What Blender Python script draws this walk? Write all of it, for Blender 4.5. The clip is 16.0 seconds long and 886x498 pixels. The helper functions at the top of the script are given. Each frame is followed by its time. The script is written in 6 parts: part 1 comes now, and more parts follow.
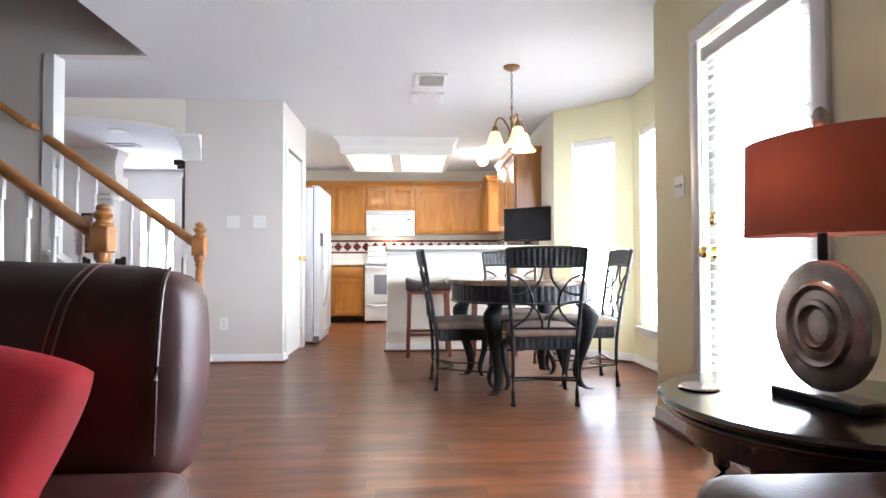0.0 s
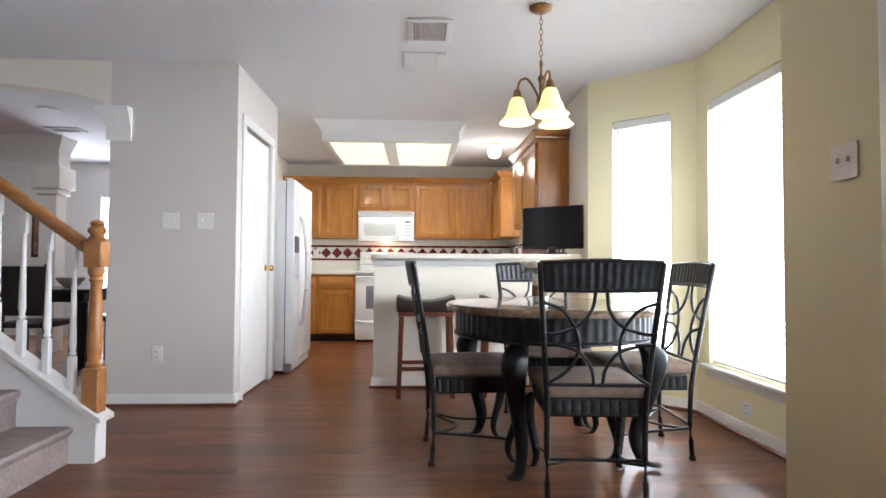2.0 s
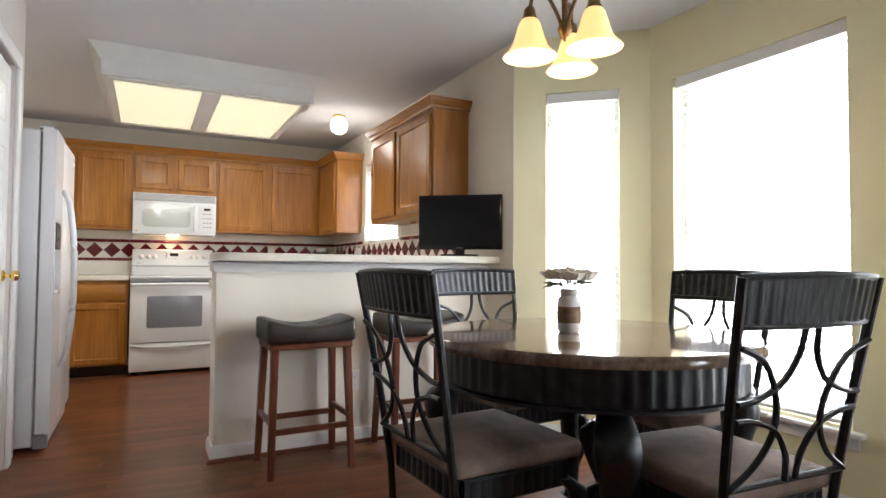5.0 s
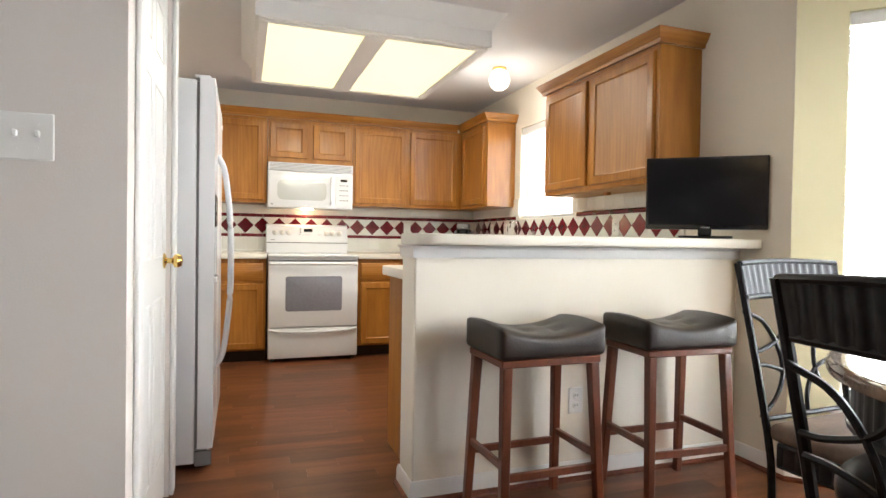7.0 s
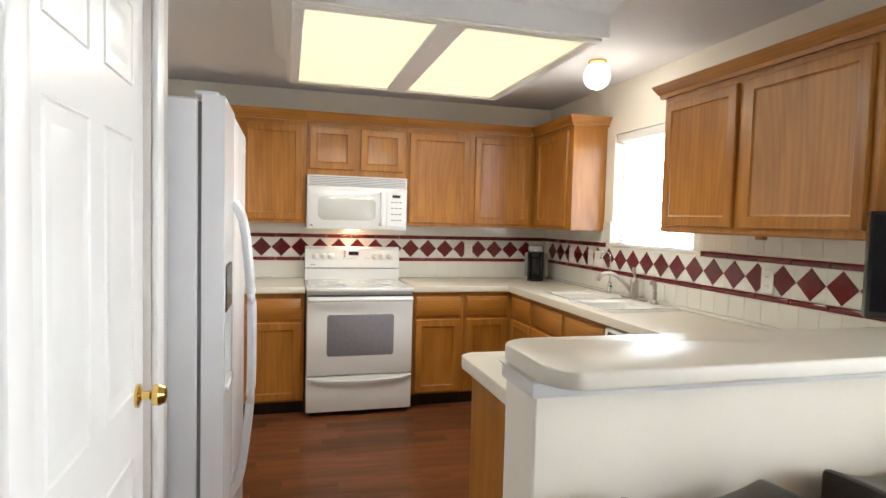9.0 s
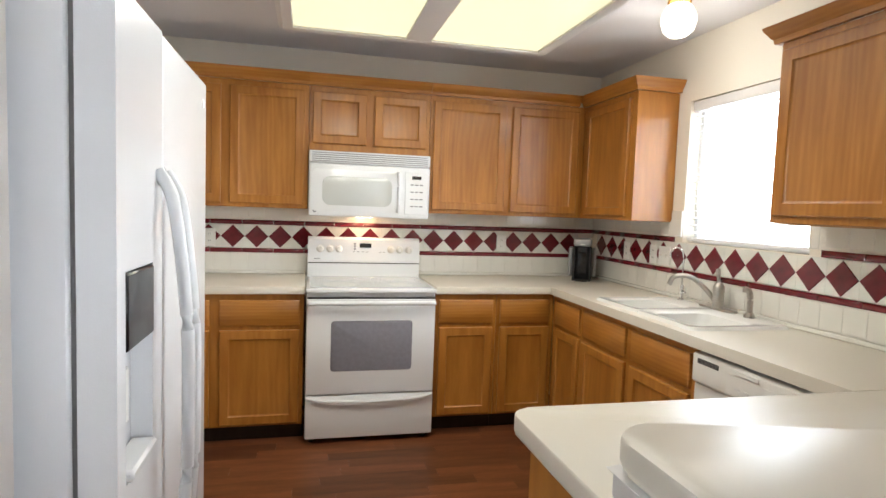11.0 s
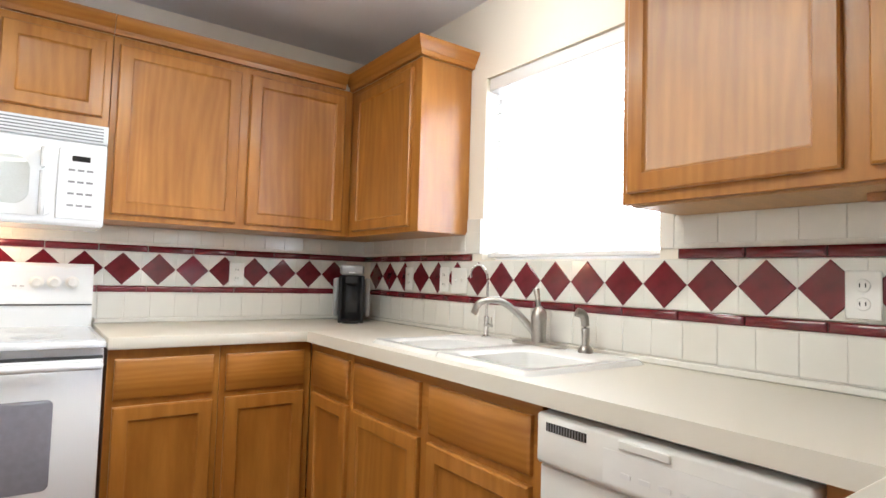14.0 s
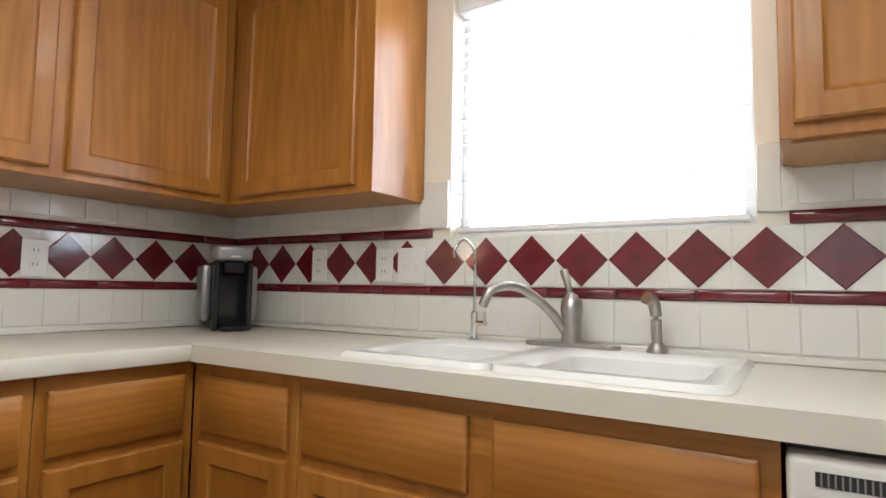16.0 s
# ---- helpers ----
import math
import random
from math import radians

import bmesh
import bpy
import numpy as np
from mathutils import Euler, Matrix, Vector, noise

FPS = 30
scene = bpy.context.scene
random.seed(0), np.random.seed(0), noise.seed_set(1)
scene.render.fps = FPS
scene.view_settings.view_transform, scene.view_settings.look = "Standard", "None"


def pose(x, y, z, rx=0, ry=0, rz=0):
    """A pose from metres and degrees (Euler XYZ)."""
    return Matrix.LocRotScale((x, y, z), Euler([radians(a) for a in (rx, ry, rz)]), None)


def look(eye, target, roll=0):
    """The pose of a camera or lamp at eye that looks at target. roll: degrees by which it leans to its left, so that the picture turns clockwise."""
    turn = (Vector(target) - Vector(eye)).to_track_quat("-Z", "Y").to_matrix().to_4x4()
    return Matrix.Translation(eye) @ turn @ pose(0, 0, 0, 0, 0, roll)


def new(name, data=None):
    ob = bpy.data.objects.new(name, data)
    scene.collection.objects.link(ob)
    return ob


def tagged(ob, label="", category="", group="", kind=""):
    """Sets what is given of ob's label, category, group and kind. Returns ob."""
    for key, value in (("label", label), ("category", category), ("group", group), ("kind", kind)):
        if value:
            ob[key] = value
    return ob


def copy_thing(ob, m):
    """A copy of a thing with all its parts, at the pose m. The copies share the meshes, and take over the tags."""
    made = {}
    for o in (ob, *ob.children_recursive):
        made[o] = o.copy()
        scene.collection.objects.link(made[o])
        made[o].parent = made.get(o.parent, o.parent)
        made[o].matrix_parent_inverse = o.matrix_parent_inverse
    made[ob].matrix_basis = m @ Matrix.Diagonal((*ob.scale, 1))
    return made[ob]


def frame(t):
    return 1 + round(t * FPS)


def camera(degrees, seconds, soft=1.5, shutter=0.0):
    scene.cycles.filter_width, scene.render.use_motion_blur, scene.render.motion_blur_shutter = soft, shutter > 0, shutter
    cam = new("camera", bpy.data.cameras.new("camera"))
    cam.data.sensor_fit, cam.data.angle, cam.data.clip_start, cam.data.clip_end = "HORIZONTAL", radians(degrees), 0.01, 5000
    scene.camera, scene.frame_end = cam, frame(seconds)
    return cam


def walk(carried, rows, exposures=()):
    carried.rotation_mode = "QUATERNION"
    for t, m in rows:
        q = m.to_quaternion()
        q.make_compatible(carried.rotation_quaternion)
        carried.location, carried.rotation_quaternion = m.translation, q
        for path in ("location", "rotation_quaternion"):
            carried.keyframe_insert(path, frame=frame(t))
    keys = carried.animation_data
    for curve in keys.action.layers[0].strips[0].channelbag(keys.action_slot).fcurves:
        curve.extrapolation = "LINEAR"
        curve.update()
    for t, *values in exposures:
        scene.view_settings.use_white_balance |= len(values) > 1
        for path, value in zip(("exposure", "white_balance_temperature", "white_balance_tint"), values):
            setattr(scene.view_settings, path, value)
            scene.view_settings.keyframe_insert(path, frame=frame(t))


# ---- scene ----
cam = camera(76.0, 16.0)
PATH = [
    (0, (-0.035, 0.514, 0.926), (0.076, 2.51, 0.973), -0.2),
    (0.5, (-0.027, 0.845, 0.928), (0.042, 2.844, 0.979), -0.0),
    (1, (-0.012, 1.149, 0.943), (0.043, 3.148, 0.995), -0.0),
    (1.5, (0.032, 1.479, 0.966), (0.086, 3.477, 1.022), 0.1),
    (2, (0.066, 1.761, 0.99), (0.155, 3.758, 1.054), 0.3),
    (2.5, (0.024, 2.061, 1.001), (0.344, 4.034, 1.077), 0.2),
    (3, (-0.034, 2.342, 0.977), (0.487, 4.271, 1.054), 0.1),
    (3.2, (-0.045, 2.459, 0.988), (0.553, 4.367, 1.066), -0.0),
    (5.3, (-0.716, 3.353, 1.031), (0.215, 5.122, 1.093), 0.4),
    (5.5, (-0.768, 3.44, 1.03), (0.132, 5.225, 1.08), 0.3),
    (6, (-0.892, 3.683, 1.031), (-0.043, 5.494, 1.05), 0.7),
    (6.5, (-0.967, 3.949, 1.026), (-0.169, 5.783, 1.019), 0.7),
    (7, (-0.955, 4.246, 1.076), (-0.29, 6.132, 1.043), 0.9),
    (7.5, (-0.956, 4.506, 1.186), (-0.365, 6.415, 1.115), 1.2),
    (8, (-0.95, 4.756, 1.295), (-0.398, 6.676, 1.192), 1.3),
    (8.5, (-0.944, 4.943, 1.391), (-0.405, 6.866, 1.286), 1.5),
    (9, (-0.894, 5.18, 1.434), (-0.362, 7.106, 1.333), 1.5),
    (11.3, (-0.715, 5.992, 1.414), (-0.256, 7.933, 1.264), 2.1),
    (11.5, (-0.686, 6.028, 1.42), (-0.213, 7.965, 1.266), 2.1),
    (12, (-0.54, 6.132, 1.385), (-0.041, 8.063, 1.239), 2.1),
    (12.5, (-0.368, 6.284, 1.348), (0.208, 8.198, 1.268), 2.1),
    (13, (-0.236, 6.476, 1.263), (0.504, 8.334, 1.27), 2.0),
    (13.5, (-0.197, 6.701, 1.244), (0.807, 8.429, 1.313), 1.8),
    (14, (-0.216, 6.932, 1.186), (0.958, 8.548, 1.288), 1.7),
    (14.5, (-0.23, 7.184, 1.139), (1.099, 8.673, 1.271), 1.5),
    (15, (-0.205, 7.432, 1.076), (1.222, 8.827, 1.211), 1.6),
    (15.5, (-0.155, 7.662, 1.09), (1.399, 8.913, 1.231), 1.4),
    (16, (-0.171, 7.895, 1.096), (1.515, 8.961, 1.239), 1.0),
]
walk(cam, [(t, look(eye, target, roll)) for t, eye, target, roll in PATH],
     [(0, 1.0, 5800, 12), (0.7, 0.75, 5850, 12), (1.5, 0.45, 5900, 12), (3, 0.38, 6050, 13), (5.5, -0.08, 6250, 12), (7, 0.35, 6450, 11), (8, 0.38, 6450, 11), (9, 0.1, 6300, 11), (11.5, 0.1, 6050, 11), (12.5, 0.5, 5900, 12), (14.5, 0.4, 5800, 12), (16, 0.05, 5750, 12)])

# ---- light and exposure ----
world = bpy.data.worlds.new("sky")
scene.world = world
world.use_nodes = True
sky = world.node_tree.nodes.new("ShaderNodeTexSky")
sky.sky_type, sky.sun_disc, sky.sun_elevation, sky.sun_rotation = "NISHITA", False, radians(50), radians(80)
world.node_tree.nodes["Background"].inputs[1].default_value = 0.12
world.node_tree.links.new(sky.outputs[0], world.node_tree.nodes["Background"].inputs[0])


def lamp(name, kind, m, energy, color, size=0.1, size_y=None, spread=180):
    d = bpy.data.lights.new(name, kind)
    d.energy, d.color = energy, color
    if kind == "AREA":
        d.shape, d.size, d.size_y, d.spread = "RECTANGLE", size, size_y or size, radians(spread)
    elif kind == "POINT":
        d.shadow_soft_size = size
    else:
        d.angle = radians(size)
    ob = new(name, d)
    ob.matrix_world = m
    return ob


DAY = (0.93, 0.975, 1.0)
sun = lamp("sun", "SUN", look((9, 3.5, 11), (0, 5, 0)), 2.0, (1, 0.95, 0.87), 0.6)
BAY = [(1.405, 6.16), (2.0, 5.61), (2.0, 4.33), (1.405, 3.78)]
lamp("sky_light_bay_middle", "AREA", look((2.16, 4.92, 1.24), (0, 4.92, 1.24)), 118, DAY, 1.35, 1.85)
lamp("sky_light_bay_far", "AREA", look((1.81, 5.99, 1.24), (0.8, 4.98, 1.24)), 56, DAY, 0.72, 1.85)
lamp("sky_light_bay_near", "AREA", look((1.81, 3.90, 1.24), (0.8, 4.91, 1.24)), 56, DAY, 0.72, 1.85)
lamp("sky_light_door", "AREA", look((1.57, 2.98, 1.05), (0, 2.98, 1.05)), 130, DAY, 1.3, 2.0)
lamp("sky_light_kitchen", "AREA", look((1.57, 8.50, 1.75), (0, 8.50, 1.75)), 48, DAY, 1.25, 1.2)
lamp("sky_light_dining", "AREA", look((-4.2, 10.25, 1.25), (-4.2, 0, 1.25)), 60, (0.93, 0.96, 1), 0.6, 1.5)

# ---- materials ----


def mat(name, color, rough=0.5, metal=0.0, var=0.08, scale=6.0, bump=0.0, bscale=80.0, stretch=(1, 1, 1), color2=None, fine=0.0,
        per_piece=0.0, coat=0.0, emit=None, trans=0.0, subsurf=0.0):
    m = bpy.data.materials.new(name)
    m.use_nodes = True
    nt = m.node_tree
    n, li = nt.nodes, nt.links.new
    b = n["Principled BSDF"]
    b.inputs["Roughness"].default_value, b.inputs["Metallic"].default_value = rough, metal
    b.inputs["Coat Weight"].default_value = coat
    b.inputs["Coat Roughness"].default_value = 0.15
    b.inputs["Transmission Weight"].default_value = trans
    co = n.new("ShaderNodeTexCoord")
    mp = n.new("ShaderNodeMapping")
    mp.inputs["Scale"].default_value = stretch
    li(co.outputs["Object"], mp.inputs[0])
    tex = n.new("ShaderNodeTexNoise")
    tex.inputs["Scale"].default_value, tex.inputs["Detail"].default_value = scale, 5
    li(mp.outputs[0], tex.inputs["Vector"])
    ramp = n.new("ShaderNodeValToRGB")
    c2 = color2 or [c * (1 - 2 * var) for c in color]
    ramp.color_ramp.elements[0].color = (*c2, 1)
    ramp.color_ramp.elements[1].color = (*color, 1)
    ramp.color_ramp.elements[0].position, ramp.color_ramp.elements[1].position = 0.32, 0.66
    li(tex.outputs[0], ramp.inputs[0])
    out = ramp.outputs[0]
    if fine:
        t2 = n.new("ShaderNodeTexNoise")
        t2.inputs["Scale"].default_value, t2.inputs["Detail"].default_value = scale * 9, 3
        li(mp.outputs[0], t2.inputs["Vector"])
        mr = n.new("ShaderNodeMapRange")
        mr.inputs[1].default_value, mr.inputs[2].default_value = 0.3, 0.7
        mr.inputs[3].default_value, mr.inputs[4].default_value = 1 - fine, 1 + fine * 0.4
        li(t2.outputs[0], mr.inputs[0])
        hs = n.new("ShaderNodeHueSaturation")
        li(mr.outputs[0], hs.inputs["Value"])
        li(out, hs.inputs["Color"])
        out = hs.outputs[0]
    if per_piece:
        oi = n.new("ShaderNodeObjectInfo")
        ge = n.new("ShaderNodeNewGeometry")
        ad = n.new("ShaderNodeMath")
        ad.operation = "ADD"
        li(oi.outputs["Random"], ad.inputs[0])
        li(ge.outputs["Random Per Island"], ad.inputs[1])
        fr = n.new("ShaderNodeMath")
        fr.operation = "FRACT"
        li(ad.outputs[0], fr.inputs[0])
        mr = n.new("ShaderNodeMapRange")
        mr.inputs[3].default_value, mr.inputs[4].default_value = 1 - per_piece, 1 + per_piece
        li(fr.outputs[0], mr.inputs[0])
        hs = n.new("ShaderNodeHueSaturation")
        li(mr.outputs[0], hs.inputs["Value"])
        li(out, hs.inputs["Color"])
        out = hs.outputs[0]
    li(out, b.inputs["Base Color"])
    rr = n.new("ShaderNodeMapRange")
    rr.inputs[3].default_value, rr.inputs[4].default_value = max(0.0, rough - 0.06), min(1, rough + 0.08)
    li(tex.outputs[0], rr.inputs[0])
    li(rr.outputs[0], b.inputs["Roughness"])
    if bump:
        t3 = n.new("ShaderNodeTexNoise")
        t3.inputs["Scale"].default_value, t3.inputs["Detail"].default_value = bscale, 3
        li(mp.outputs[0], t3.inputs["Vector"])
        bp = n.new("ShaderNodeBump")
        bp.inputs["Strength"].default_value, bp.inputs["Distance"].default_value = bump, 0.004
        li(t3.outputs[0], bp.inputs["Height"])
        li(bp.outputs[0], b.inputs["Normal"])
    if emit:
        b.inputs["Emission Color"].default_value = (*emit[:3], 1)
        b.inputs["Emission Strength"].default_value = emit[3]
    return m


def oak(name, stretch, base=(0.46, 0.20, 0.034), dark=(0.335, 0.13, 0.019)):
    """Honey oak: cathedral figure from warped bands, and fine pores along the grain."""
    m = mat(name, base, 0.33, 0, 0.1, 3.0, 0.08, 60, stretch, dark, fine=0.05, coat=0.12)
    nt = m.node_tree
    n, li = nt.nodes, nt.links.new
    mp = next(x for x in n if x.type == "MAPPING")
    w = n.new("ShaderNodeTexWave")
    w.wave_type, w.rings_direction = "RINGS", "SPHERICAL"
    w.inputs["Scale"].default_value, w.inputs["Distortion"].default_value = 2.4, 11.0
    w.inputs["Detail"].default_value, w.inputs["Detail Scale"].default_value = 2.0, 0.7
    li(mp.outputs[0], w.inputs["Vector"])
    b = n["Principled BSDF"]
    old = b.inputs["Base Color"].links[0].from_socket
    mx = n.new("ShaderNodeMix")
    mx.data_type, mx.blend_type = "RGBA", "MULTIPLY"
    mr = n.new("ShaderNodeMapRange")
    mr.inputs[3].default_value, mr.inputs[4].default_value = 0.0, 0.34
    li(w.outputs["Fac"], mr.inputs[0])
    li(mr.outputs[0], mx.inputs[0])
    li(old, mx.inputs[6])
    mx.inputs[7].default_value = (0.72, 0.56, 0.32, 1)
    li(mx.outputs[2], b.inputs["Base Color"])
    return m


OAK = oak("oak_upright_grain", (5, 5, 0.7))
OAKX = oak("oak_level_grain", (0.7, 0.7, 6))
OAKRAIL = mat("oak_rail", (0.45, 0.2, 0.06), 0.3, 0, 0.1, 4, 0.05, 60, (1, 6, 6), (0.33, 0.13, 0.035), fine=0.12, coat=0.4)
OAKIN = mat("oak_underside", (0.5, 0.3, 0.13), 0.5, 0, 0.08, 4, 0.05, 60, (1, 6, 6), fine=0.1)
PLANK = mat("floor_plank", (0.185, 0.068, 0.029), 0.22, 0, 0.1, 2.2, 0.0, 50, (1.2, 7, 7), (0.105, 0.036, 0.015), fine=0.14, per_piece=0.28)
pb = PLANK.node_tree.nodes["Principled BSDF"]
PLANK.node_tree.links.remove(pb.inputs["Roughness"].links[0])
pb.inputs["Roughness"].default_value = 0.3
pb.inputs["Specular IOR Level"].default_value = 0.22
GAP = mat("floor_gap", (0.07, 0.024, 0.012), 0.7)
GREIGE = mat("greige_wall_paint", (0.67, 0.62, 0.575), 0.75, 0, 0.02, 1.2, 0.12, 190)
YELLOW = mat("pale_yellow_paint", (0.82, 0.765, 0.51), 0.7, 0, 0.02, 1.2, 0.12, 190)
CREAM = mat("cream_wall_paint", (0.82, 0.765, 0.66), 0.7, 0, 0.02, 1.2, 0.12, 190)
CEIL = mat("ceiling_paint", (0.74, 0.73, 0.74), 0.85, 0, 0.015, 1.5, 0.2, 150)
TRIM = mat("white_gloss_trim", (0.80, 0.79, 0.77), 0.35, 0, 0.02, 3, 0.03, 40)
DOORW = mat("white_door_paint", (0.80, 0.80, 0.78), 0.32, 0, 0.02, 3, 0.04, 60)
ENAMEL = mat("white_enamel", (0.78, 0.79, 0.80), 0.18, 0, 0.01, 3, 0.0, 40, coat=0.4)
FRIDGE = mat("white_textured_enamel", (0.78, 0.79, 0.81), 0.22, 0, 0.01, 3, 0.12, 300, coat=0.2)
SEAM = mat("grey_seal", (0.25, 0.25, 0.26), 0.6)
GREYGLASS = mat("oven_window_glass", (0.23, 0.23, 0.27), 0.12, 0, 0.05, 40, coat=0.6)
PALEGLASS = mat("microwave_window", (0.58, 0.60, 0.58), 0.15, 0, 0.03, 200, coat=0.5)
COOKTOP = mat("pale_grey_glass_cooktop", (0.55, 0.58, 0.60), 0.1, 0, 0.1, 120, coat=0.5)
BLACK = mat("black_plastic", (0.012, 0.012, 0.014), 0.22, 0, 0.1, 20, coat=0.2)
SCREEN = mat("tv_screen", (0.008, 0.008, 0.01), 0.16, 0, 0.05, 5)
LAMINATE = mat("cream_laminate", (0.70, 0.66, 0.57), 0.33, 0, 0.006, 260)
TILE = mat("cream_ceramic_tile", (0.76, 0.745, 0.69), 0.1, 0, 0.02, 8, 0.02, 20, per_piece=0.015, coat=0.5)
GROUT = mat("pale_grout", (0.77, 0.75, 0.69), 0.8, 0, 0.05, 60)
WINE = mat("burgundy_ceramic_tile", (0.155, 0.010, 0.018), 0.1, 0, 0.18, 18, 0.02, 25, per_piece=0.12, coat=0.5)
SINK = mat("white_cast_sink", (0.82, 0.82, 0.80), 0.15, 0, 0.01, 5, coat=0.4)
NICKEL = mat("brushed_nickel", (0.47, 0.45, 0.42), 0.3, 1, 0.06, 60)
CHROME = mat("chrome", (0.72, 0.72, 0.72), 0.08, 1, 0.02, 20)
BRASS = mat("polished_brass", (0.80, 0.56, 0.18), 0.18, 1, 0.05, 20)
BRONZE = mat("antique_bronze", (0.32, 0.20, 0.10), 0.35, 1, 0.2, 30)
IRON = mat("black_iron", (0.018, 0.019, 0.021), 0.38, 0.4, 0.3, 40, 0.1, 90)
IRONPANEL = mat("fluted_dark_metal", (0.022, 0.023, 0.026), 0.36, 0.4, 0.3, 25, 0.1, 60)
FABRIC = mat("taupe_microfibre", (0.26, 0.185, 0.14), 0.9, 0, 0.15, 14, 0.3, 260, fine=0.1)
LEATHER = mat("dark_brown_leather", (0.030, 0.019, 0.015), 0.36, 0, 0.25, 10, 0.25, 130)
SOFAL = mat("burgundy_brown_leather", (0.085, 0.027, 0.025), 0.42, 0, 0.25, 6, 0.12, 110)
STITCH = mat("pale_stitching", (0.28, 0.17, 0.14), 0.7)
CHERRY = mat("cherry_stained_wood", (0.17, 0.043, 0.017), 0.33, 0, 0.2, 4, 0.05, 60, (8, 8, 1), fine=0.15, coat=0.3)
MAHOG = mat("dark_mahogany", (0.030, 0.011, 0.008), 0.16, 0, 0.3, 4, 0.03, 50, (1, 6, 6), fine=0.15, coat=0.6)
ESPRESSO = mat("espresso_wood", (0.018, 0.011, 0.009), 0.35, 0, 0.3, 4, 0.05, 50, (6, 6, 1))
MARBLE = mat("brown_marble", (0.27, 0.19, 0.13), 0.07, 0, 0.3, 4.0, 0.0, 40, (1, 2.4, 1), (0.085, 0.05, 0.034), fine=0.35, coat=0.5)
CARPET = mat("mauve_beige_carpet", (0.35, 0.275, 0.258), 0.95, 0, 0.12, 5, 0.9, 220, fine=0.2)
RED = mat("red_satin_cushion", (0.44, 0.004, 0.010), 0.8, 0, 0.15, 9, 0.15, 200)
SHADE = mat("rust_fabric_shade", (0.48, 0.19, 0.14), 0.8, 0, 0.08, 6, 0.3, 320, fine=0.06)
BRONZEDISC = mat("brushed_champagne_metal", (0.66, 0.58, 0.52), 0.24, 0.9, 0.25, 12, 0.1, 80)
PLASTIC = mat("white_plastic", (0.78, 0.77, 0.74), 0.35, 0, 0.02, 10)
SLOT = mat("dark_slot", (0.03, 0.03, 0.03), 0.6)
BISCUIT = mat("white_dishwasher_plastic", (0.76, 0.75, 0.71), 0.3, 0, 0.02, 8)
SILVER = mat("silver_grey_plastic", (0.33, 0.33, 0.34), 0.3, 0.5, 0.06, 30)
CERAMIC = mat("cream_jar_ceramic", (0.72, 0.68, 0.60), 0.3, 0, 0.06, 20)
BURLAP = mat("brown_burlap", (0.33, 0.21, 0.12), 0.95, 0, 0.2, 60, 0.6, 400)
PETAL = mat("white_petals", (0.82, 0.78, 0.70), 0.6, 0, 0.1, 30)
LEAF = mat("green_leaves", (0.07, 0.14, 0.035), 0.5, 0, 0.3, 20)
SLAT = mat("white_blind_slat", (0.85, 0.85, 0.84), 0.45, 0, 0.02, 8)
VENTW = mat("white_vent_metal", (0.75, 0.74, 0.73), 0.45, 0, 0.02, 10)
DIFF = mat("lit_diffuser", (0.85, 0.83, 0.62), 0.35, 0, 0.02, 6, 0.3, 220, emit=(1.0, 0.93, 0.60, 0.72))
OPAL = mat("lit_opal_glass", (0.9, 0.88, 0.8), 0.25, 0, 0.03, 8, emit=(1.0, 0.93, 0.78, 2.2))
AMBER = mat("lit_alabaster_glass", (0.9, 0.75, 0.42), 0.3, 0, 0.15, 12, emit=(1.0, 0.66, 0.22, 1.1))
BULB = mat("lit_bulb", (1, 1, 1), 0.3, emit=(1, 0.86, 0.6, 9))
DOWN = mat("lit_downlight", (1, 1, 1), 0.3, emit=(1, 0.9, 0.82, 5))
TUBE = mat("lit_tube", (1, 1, 1), 0.3, emit=(1, 0.97, 0.82, 6))
nt = SHADE.node_tree
tr = nt.nodes.new("ShaderNodeBsdfTranslucent")
tr.inputs[0].default_value = (0.45, 0.2, 0.15, 1)
mxs = nt.nodes.new("ShaderNodeMixShader")
mxs.inputs[0].default_value = 0.5
nt.links.new(nt.nodes["Principled BSDF"].outputs[0], mxs.inputs[1])
nt.links.new(tr.outputs[0], mxs.inputs[2])
nt.links.new(mxs.outputs[0], next(x for x in nt.nodes if x.type == "OUTPUT_MATERIAL").inputs[0])
GLASS = mat("window_glass", (1, 1, 1), 0.0, 0, 0.0, 1, trans=1.0)
PICTURE = mat("picture_print", (0.35, 0.16, 0.09), 0.5, 0, 0.4, 12)

# ---- shape helpers ----
origin = {}


def thing(name, label, category, at=(0, 0, 0), group="", kind=""):
    e = new(name)
    e.location = at
    origin[e] = Vector(at)
    return tagged(e, label, category, group, kind)


def finish(name, bm, material, smooth=True):
    bmesh.ops.recalc_face_normals(bm, faces=bm.faces)
    me = bpy.data.meshes.new(name)
    bm.to_mesh(me)
    bm.free()
    me.materials.append(material)
    if smooth:
        me.shade_smooth()
        me.set_sharp_from_angle(angle=radians(38))
    return me


def part(name, bm, material, parent, label="", smooth=True):
    o = origin[parent]
    bmesh.ops.translate(bm, verts=bm.verts, vec=-o)
    ob = new(name, finish(name, bm, material, smooth))
    ob.parent = parent
    origin[ob] = o
    if label:
        ob["label"] = label
    return ob


def solid(name, bm, material, label, category, kind="structure", group="", smooth=True):
    """A thing of one mesh, in world places."""
    ob = new(name, finish(name, bm, material, smooth))
    origin[ob] = Vector((0, 0, 0))
    return tagged(ob, label, category, group, kind)


def B():
    return bmesh.new()


